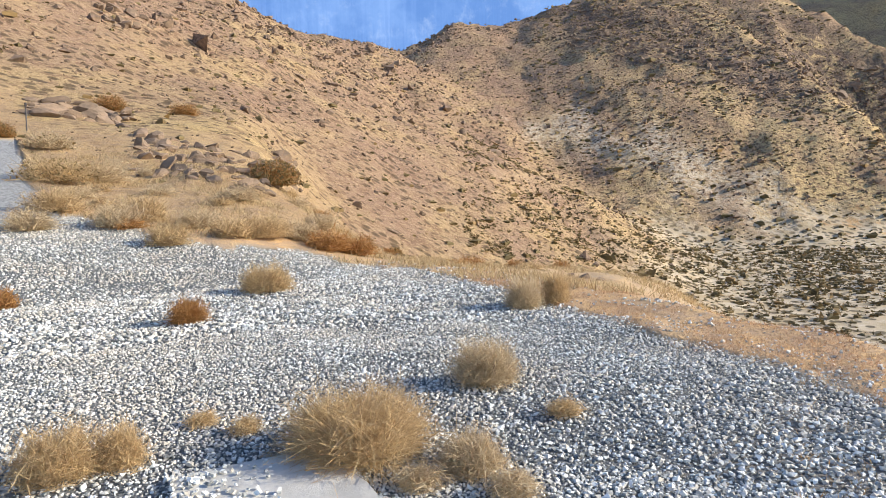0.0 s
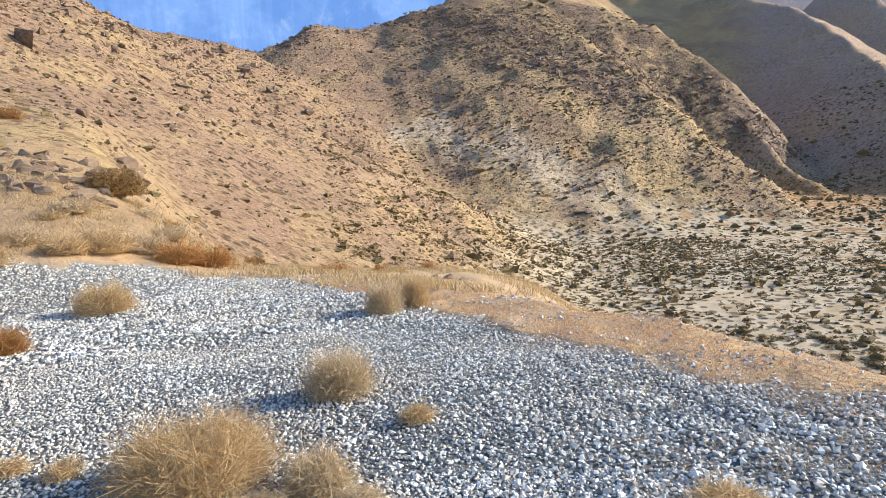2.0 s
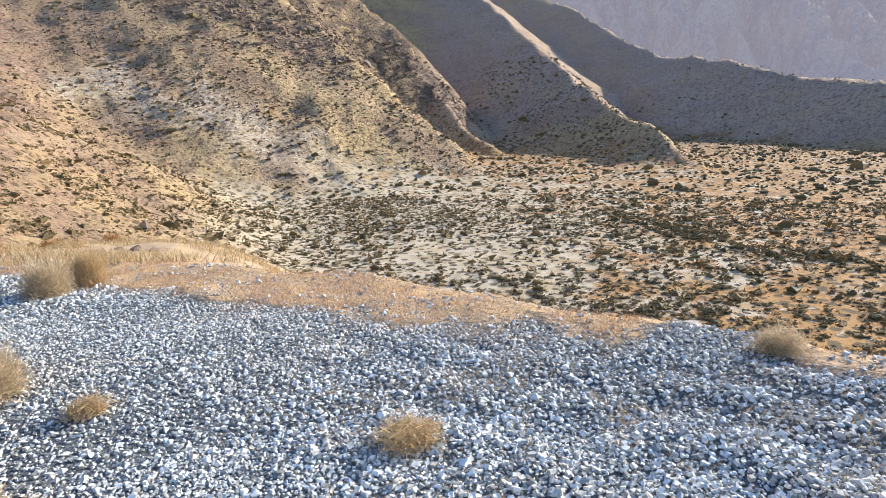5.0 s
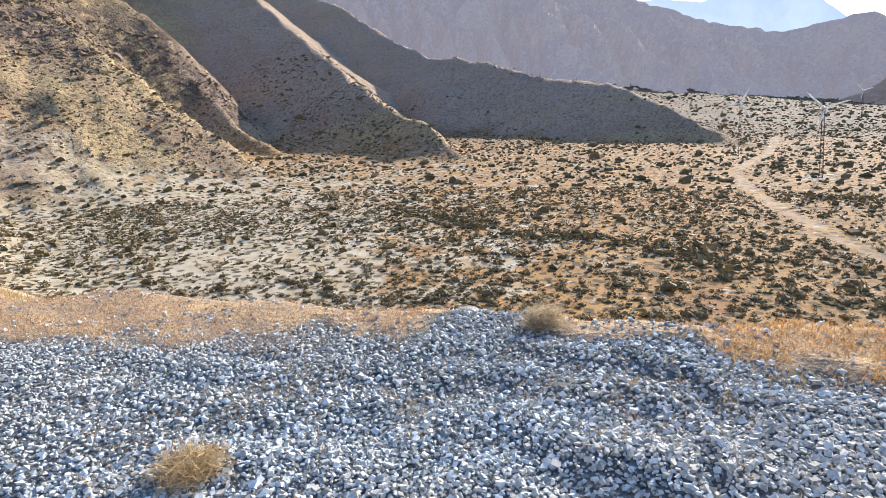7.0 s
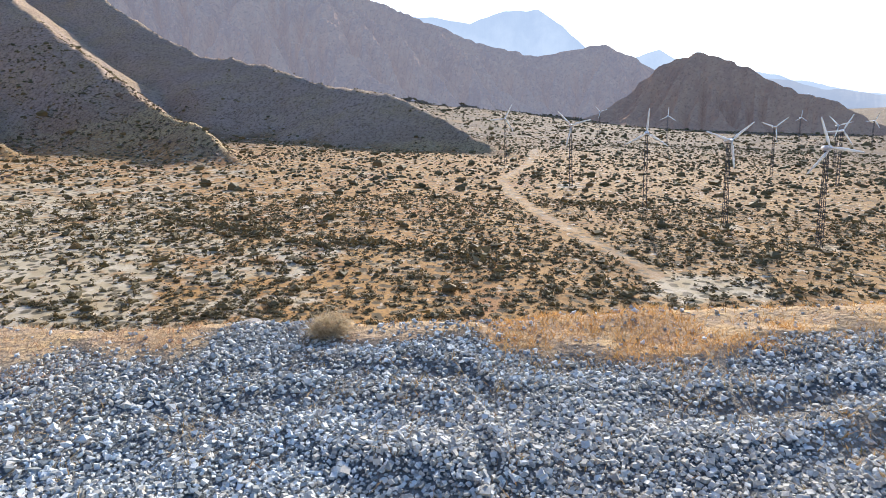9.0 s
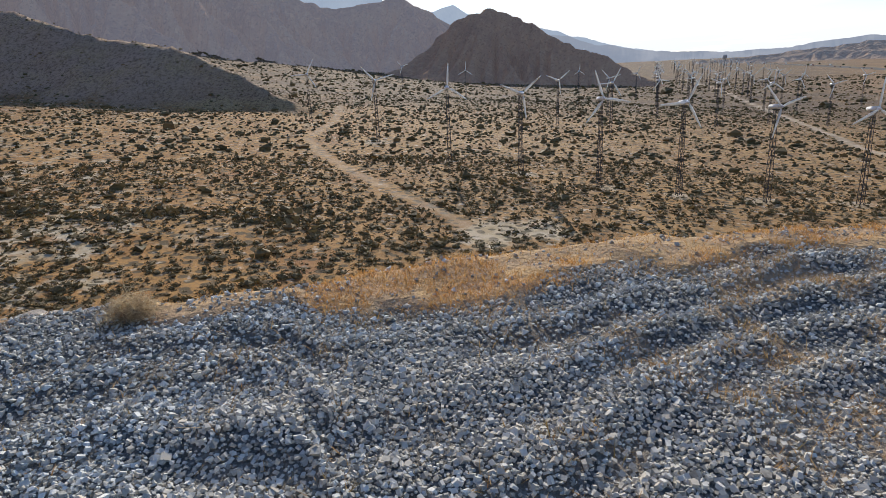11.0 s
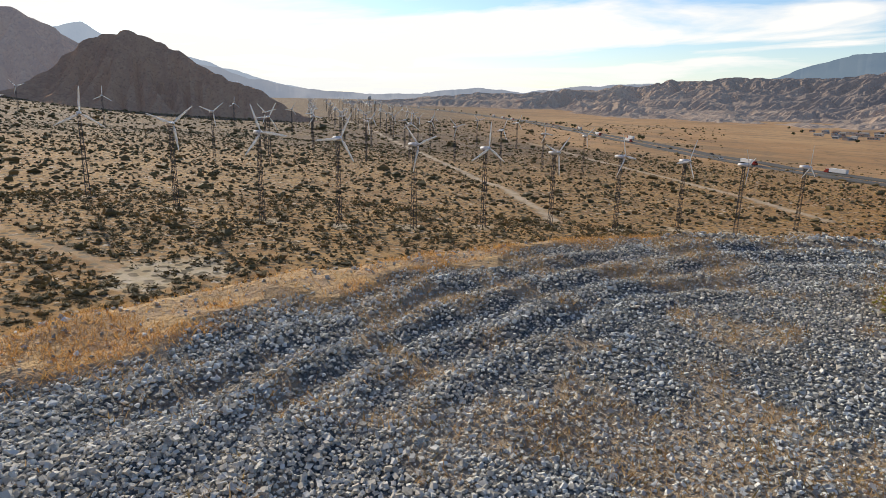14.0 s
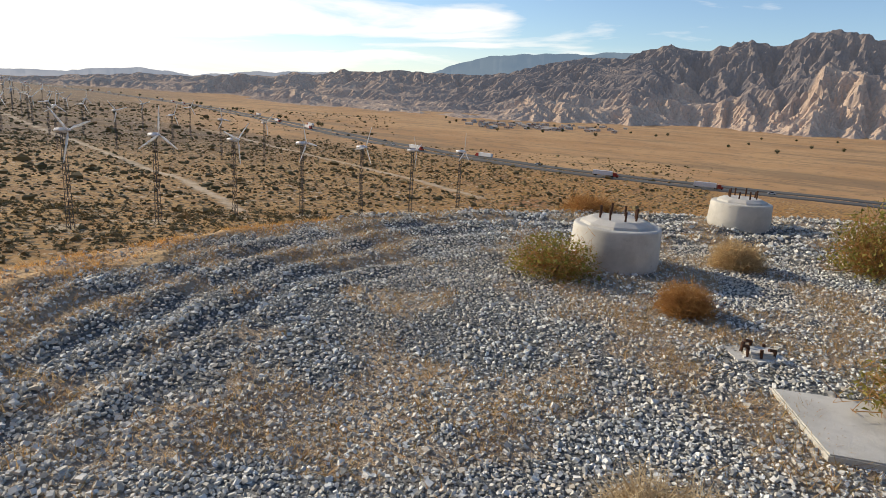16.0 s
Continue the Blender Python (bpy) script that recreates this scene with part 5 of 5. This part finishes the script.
# ---- wind farm ----
def tower_mesh():
    bm = bmesh.new()
    top, lo, hi = HUB - 0.8, 0.6, 0.36
    def leg(k, z):
        w = lo + (hi - lo) * z / top
        return Vector((w * (1, -1, -1, 1)[k], w * (1, 1, -1, -1)[k], z))
    for k in range(4):
        tube(bm, leg(k, -0.6), leg(k, top), 0.07, 0.06, 4, False)
    n = 11
    for i in range(n):
        z0, z1 = top * i / n, top * (i + 1) / n
        for k in range(4):
            j = (k + 1) % 4
            tube(bm, leg(k, z0), leg(j, z1), 0.035, 0.035, 3, False)
            tube(bm, leg(j, z0), leg(k, z1), 0.035, 0.035, 3, False)
    box(bm, 0, 0, top + 0.1, 1.2, 1.2, 0.25)
    return bm


def nacelle_mesh():
    bm = bmesh.new()
    v = box(bm, 0.55, 0, HUB + 0.15, 3.4, 1.35, 1.35)
    for p in v:
        if p.co.x > 1 and p.co.z > HUB:
            p.co.z -= 0.4
        if p.co.x > 1:
            p.co.y *= 0.75
    bmesh.ops.bevel(bm, geom=bm.edges[:], offset=0.22, segments=3, affect="EDGES")
    return bm


def blade_mesh():
    bm = bmesh.new()
    rows = []
    for s, chord, thick, twist in ((0.3, 0.34, 0.3, 20), (1.0, 0.5, 0.24, 14), (1.9, 0.85, 0.2, 10), (3.9, 0.72, 0.15, 6), (5.8, 0.56, 0.1, 3), (7.4, 0.4, 0.07, 0), (7.9, 0.22, 0.04, 0)):
        row = []
        for u, w in ((-0.35, 0), (-0.1, 0.5), (0.3, 0.35), (0.65, 0), (0.3, -0.3), (-0.1, -0.5)):
            c, n = math.cos(radians(twist)), math.sin(radians(twist))
            yy, xx = u * chord, w * thick
            row.append(bm.verts.new((xx * c - yy * n * 0.6, yy * c + xx * n, s)))
        rows.append(row)
    for a, b in zip(rows, rows[1:]):
        for k in range(6):
            bm.faces.new((a[k], a[(k + 1) % 6], b[(k + 1) % 6], b[k]))
    bm.faces.new(rows[-1])
    return bm


_tower = part("tower", tower_mesh(), STEEL)
_nacelle = part("nacelle", nacelle_mesh(), WHITE_PAINT, None, "", True)
_blade = part("blade", blade_mesh(), FIBREGLASS, None, "", True)
bm = bmesh.new()
tube(bm, (-0.5, 0, 0), (0.35, 0, 0), 0.3, 0.48, 14)
tube(bm, (-0.75, 0, 0), (-0.5, 0, 0), 0.08, 0.3, 14)
_hub = part("hub", bm, WHITE_PAINT, None, "", True)


def turbine(phase):
    """Three white blades upwind of a nacelle on a steel lattice tower."""
    ob = new("wind_turbine")
    for src, label in ((_tower, "galvanised steel lattice tower"), (_nacelle, "white nacelle housing")):
        c = new(src.name.split(".")[0], src.data)
        c.parent = ob
        c["label"] = label
    hub = new("hub", _hub.data)
    hub.parent = ob
    hub.location = (-1.6, 0, HUB + 0.15)
    for k in range(3):
        b = new("blade", _blade.data)
        b.parent = hub
        b.matrix_basis = pose(0, 0, 0, phase + 120 * k)
        b["label"] = "long tapered white blade"
    return tagged(ob, "white three-bladed wind turbine on a steel lattice tower", "wind turbine", "wind farm")


MODELS = [turbine(p) for p in (4, 28, 52, 76, 100)]
for src in (_tower, _nacelle, _hub, _blade):
    bpy.data.objects.remove(src)


used = set()


def raise_turbine(k, x, y, yaw):
    z = float(land(np.array([x]), np.array([y]))[0][0])
    m = pose(x, y, z, 0, 0, yaw)
    i = k % len(MODELS)
    if i not in used:
        used.add(i)
        MODELS[i].matrix_basis = m
    else:
        copy_thing(MODELS[i], m)


for k, (a, e) in enumerate(FRONT_ROW):
    x, y = hub_place(a, e)
    raise_turbine(k * 2 + 1, x, y, 8 + 6 * math.sin(k * 2.4))
SECOND_ROW = [(105.9, -1.9), (107.7, -1.2), (110.2, -1.9), (110.5, -2.3), (114.3, -2.2), (119.0, -2.6), (122.9, -2.7), (127.0, -2.9), (131.2, -3.1), (135.0, -3.3), (138.6, -3.4), (97.8, -0.7), (92.2, -0.1), (112.5, -1.6), (117.0, -1.7), (121.2, -1.9), (125.0, -2.1), (129.0, -2.3), (132.6, -2.4)]
for k, (a, e) in enumerate(SECOND_ROW):
    x, y = hub_place(a, e)
    raise_turbine(k * 3 + 2, x, y, 5 + 9 * math.sin(k * 1.7))
g = random.Random(11)
k = 0
for row in range(5):
    for i in range(15):
        s = 560 + 105 * i + g.uniform(-15, 15)
        a = 114.2 + row * 2.05 * (900 / s) ** 0.55 + g.uniform(-0.25, 0.25)
        x, y = spot(a, s)
        k += 1
        raise_turbine(k, x, y, 6 + g.uniform(-8, 8))

# ---- highway ----
ROAD_LINE = [(2750, -1640), (2234, -1330), (1500, -1100), (943, -880), (645, -715), (460, -605), (328, -528), (230, -480), (140, -452), (68, -446), (-31, -448), (-160, -456), (-420, -480), (-1200, -560)]


def along(line, s):
    for (x0, y0), (x1, y1) in zip(line, line[1:]):
        d = math.hypot(x1 - x0, y1 - y0)
        if s <= d:
            return x0 + (x1 - x0) * s / d, y0 + (y1 - y0) * s / d, math.atan2(y1 - y0, x1 - x0)
        s -= d
    return x1, y1, math.atan2(y1 - y0, x1 - x0)


def smooth_line(line, rounds=3):
    for _ in range(rounds):
        out = [line[0]]
        for (x0, y0), (x1, y1) in zip(line, line[1:]):
            out += [(0.75 * x0 + 0.25 * x1, 0.75 * y0 + 0.25 * y1), (0.25 * x0 + 0.75 * x1, 0.25 * y0 + 0.75 * y1)]
        line = out + [line[-1]]
    return line


ROAD_LINE = smooth_line(ROAD_LINE)
ROAD_LENGTH = sum(math.dist(p, q) for p, q in zip(ROAD_LINE, ROAD_LINE[1:]))


def road_z(x, y):
    return float(plain_height(np.array([x]), np.array([y]))[0]) + 0.7


def carriageway(off, width, name, material, lift, label):
    bm = bmesh.new()
    prev = None
    n = 260
    for i in range(n + 1):
        x, y, t = along(ROAD_LINE, ROAD_LENGTH * i / n)
        nx, ny = -math.sin(t), math.cos(t)
        z = road_z(x, y) + lift
        row = [bm.verts.new((x + nx * (off + d), y + ny * (off + d), z + h)) for d, h in ((-width / 2 - 2.5, -2.6), (-width / 2, 0), (width / 2, 0), (width / 2 + 2.5, -2.6))]
        if prev:
            for q in range(3):
                bm.faces.new((prev[q], row[q], row[q + 1], prev[q + 1]))
        prev = row
    bmesh.ops.recalc_face_normals(bm, faces=bm.faces[:])
    return tagged(part(name, bm, material), label, "road", kind="structure")


carriageway(10, 11, "road_1", ASPHALT, 0.0, "grey asphalt carriageway of a desert highway")
carriageway(-10, 11, "road_2", ASPHALT, 0.0, "grey asphalt carriageway of a desert highway")


def wheel_mesh():
    bm = bmesh.new()
    tube(bm, (0, -0.14, 0), (0, 0.14, 0), 0.42, 0.42, 14)
    return bm


RUBBER = plain_material("tyre_rubber", (0.02, 0.02, 0.02), 0.9)
DARK_GLASS = plain_material("dark_glass", (0.02, 0.025, 0.03), 0.1)
CAR_WHITE = plain_material("white_car_paint", (0.75, 0.75, 0.75), 0.3)
CAR_DARK = plain_material("dark_car_paint", (0.04, 0.045, 0.06), 0.3)
CAR_RED = plain_material("red_car_paint", (0.3, 0.04, 0.03), 0.3)


def wheels(ob, places):
    me = None
    for x, y in places:
        if me is None:
            w = part("wheel", wheel_mesh(), RUBBER, ob)
            me = w.data
        else:
            w = new("wheel", me)
            w.parent = ob
        w.location = (x, y, 0.42)


def truck():
    ob = new("semi_truck")
    bm = bmesh.new(); box(bm, -1.6, 0, 2.55, 13.5, 2.5, 2.75)
    bmesh.ops.bevel(bm, geom=bm.edges[:], offset=0.05, segments=1, affect="EDGES")
    part("trailer", bm, CAR_WHITE, ob, "white box trailer")
    bm = bmesh.new(); box(bm, 7.0, 0, 1.9, 2.4, 2.4, 2.6); box(bm, 8.7, 0, 1.25, 1.6, 2.1, 1.3)
    bmesh.ops.bevel(bm, geom=bm.edges[:], offset=0.12, segments=2, affect="EDGES")
    part("cab", bm, CAR_RED, ob)
    bm = bmesh.new(); box(bm, 8.15, 0, 2.5, 0.2, 2.1, 0.8)
    part("windscreen", bm, DARK_GLASS, ob)
    wheels(ob, [(x, y) for x in (-7.2, -6.1, 4.6, 5.7, 8.6) for y in (-1.1, 1.1)])
    return tagged(ob, "semi truck with a white box trailer on the highway", "truck", "highway traffic")


def car(paint, label):
    ob = new("car")
    bm = bmesh.new(); box(bm, 0, 0, 0.72, 4.6, 1.8, 0.75)
    bmesh.ops.bevel(bm, geom=bm.edges[:], offset=0.16, segments=2, affect="EDGES")
    part("body", bm, paint, ob)
    bm = bmesh.new()
    v = box(bm, -0.2, 0, 1.32, 2.7, 1.6, 0.62)
    for p in v:
        if p.co.z > 1.4:
            p.co.x *= 0.7; p.co.y *= 0.85
    part("cabin", bm, DARK_GLASS, ob, "dark glass cabin")
    wheels(ob, [(x, y) for x in (-1.45, 1.45) for y in (-0.8, 0.8)])
    return tagged(ob, label, "car", "highway traffic")


FLEET = [truck(), car(CAR_WHITE, "white car on the highway"), car(CAR_DARK, "dark car on the highway"), car(CAR_RED, "red car on the highway")]
g = random.Random(5)
placed = set()
for i in range(46):
    s = ROAD_LENGTH * (0.16 + 0.60 * i / 46) + g.uniform(-18, 18)
    x, y, t = along(ROAD_LINE, s)
    way = g.choice((1, -1))
    off = way * 10 + g.choice((-2, 2))
    x, y = x - math.sin(t) * off, y + math.cos(t) * off
    k = g.choice((0, 1, 1, 2, 2, 3, 0))
    m = pose(x, y, road_z(x, y) + 0.02, 0, 0, math.degrees(t) + (180 if way > 0 else 0))
    if k not in placed:
        placed.add(k)
        FLEET[k].matrix_basis = m
    else:
        copy_thing(FLEET[k], m)


# ---- trees and houses on the plain ----
def round_tree(seed, tall):
    g = np.random.default_rng(seed)
    bm = bmesh.new()
    tube(bm, (0, 0, -0.3), (0, 0, tall * 0.45), 0.2, 0.12, 7)
    for k in range(5):
        t = 1.257 * k
        tube(bm, (0, 0, tall * 0.3), (math.cos(t) * tall * 0.25, math.sin(t) * tall * 0.25, tall * 0.65), 0.09, 0.03, 5)
    ob = part("tree", bm, WOOD)
    n = 260
    d = g.normal(size=(n, 3)); d /= np.linalg.norm(d, axis=1)[:, None]
    d *= g.uniform(0.35, 1.0, (n, 1)) * np.array([tall * 0.55, tall * 0.55, tall * 0.4])
    d[:, 2] += tall * 0.6
    tri = g.normal(size=(n, 3, 3)) * tall * 0.07
    mesh_object("crown", (d[:, None, :] + tri).reshape(-1, 3), np.arange(3 * n, dtype=np.int32).reshape(-1, 3), TREE_LEAF, False, ob)
    return tagged(ob, "dark green tree standing by the highway", "tree", "roadside trees")


TREE_LEAF = plant_material("tree_leaves", (0.03, 0.04, 0.015), (0.06, 0.07, 0.03), (0.08, 0.07, 0.03))
TREES = [round_tree(k, 5 + k) for k in range(2)]
spots = [(0.40, -26), (0.43, -28), (0.433, -27), (0.455, -26), (0.458, -29), (0.46, -27), (0.50, -27), (0.503, -29), (0.52, -28), (0.524, -27), (0.55, -28), (0.553, -26), (0.556, -30), (0.585, -28), (0.588, -27), (0.37, -30), (0.34, -28), (0.32, 24), (0.30, -28)]
for i, (f, off) in enumerate(spots):
    x, y, t = along(ROAD_LINE, ROAD_LENGTH * f)
    off = -off
    x, y = x - math.sin(t) * off, y + math.cos(t) * off
    m = pose(x, y, float(land(np.array([x]), np.array([y]))[0][0]), 0, 0, 70 * i)
    if i < 2:
        TREES[i].matrix_basis = m
    else:
        copy_thing(TREES[i % 2], m)

STUCCO = plain_material("pale_stucco", (0.6, 0.55, 0.48), 0.9, 0, 1.0)
ROOF_TILE = plain_material("brown_roof", (0.3, 0.2, 0.15), 0.9, 0, 1.0)
ROOF_PALE = plain_material("pale_roof", (0.42, 0.38, 0.33), 0.9, 0, 1.0)


def house(w, d, h, roof):
    bm = bmesh.new(); box(bm, 0, 0, h / 2 - 0.5, w, d, h + 1)
    ob = part("house", bm, STUCCO)
    bm = bmesh.new()
    pts = [(-w / 2 - 0.5, -d / 2 - 0.5, h), (w / 2 + 0.5, -d / 2 - 0.5, h), (w / 2 + 0.5, d / 2 + 0.5, h), (-w / 2 - 0.5, d / 2 + 0.5, h), (-w / 2 - 0.5, 0, h + d * 0.24), (w / 2 + 0.5, 0, h + d * 0.24)]
    v = [bm.verts.new(p) for p in pts]
    for q in ((0, 1, 5, 4), (2, 3, 4, 5), (1, 2, 5), (3, 0, 4), (3, 2, 1, 0)):
        bm.faces.new([v[i] for i in q])
    part("roof", bm, roof, ob)
    for k in range(3):
        bm = bmesh.new(); box(bm, -w / 3 + k * w / 3, d / 2 + 0.01, 1.6, 1.4, 0.06, 1.1)
        part("window", bm, DARK_GLASS, ob)
    return tagged(ob, "low pale house with a gabled roof in the desert town", "house", "desert town")


HOUSES = [house(9, 6, 2.6, ROOF_TILE), house(12, 7, 2.8, ROOF_PALE), house(7, 6, 2.6, ROOF_PALE)]
g = random.Random(9)
for i in range(95):
    a = g.triangular(155.5, 172, 161)
    r = g.uniform(1000, 1250) + abs(a - 159) * 14
    x, y = spot(a, r)
    m = pose(x, y, float(land(np.array([x]), np.array([y]))[0][0]), 0, 0, g.choice((0, 90, 12, 100)))
    if i < 3:
        HOUSES[i].matrix_basis = m
    else:
        copy_thing(HOUSES[i % 3], m)
g = random.Random(19)
for i in range(26):
    a = g.uniform(150, 196)
    r = g.uniform(900, 1450)
    x, y = spot(a, r)
    copy_thing(TREES[i % 2], pose(x, y, float(land(np.array([x]), np.array([y]))[0][0]), 0, 0, 31 * i))["group"] = "trees of the plain"
bm = bmesh.new()
tube(bm, (0, 0, -2), (0, 0, 22), 3.0, 2.5, 12)
tube(bm, (0, 0, 22), (0, 0, 34), 6.5, 6.5, 16)
tank = part("water_tower", bm, STUCCO, None, "", True)
x, y = spot(119.3, 2300)
tank.matrix_basis = pose(x, y, float(land(np.array([x]), np.array([y]))[0][0]))
tagged(tank, "pale water tower far out on the plain", "tower")
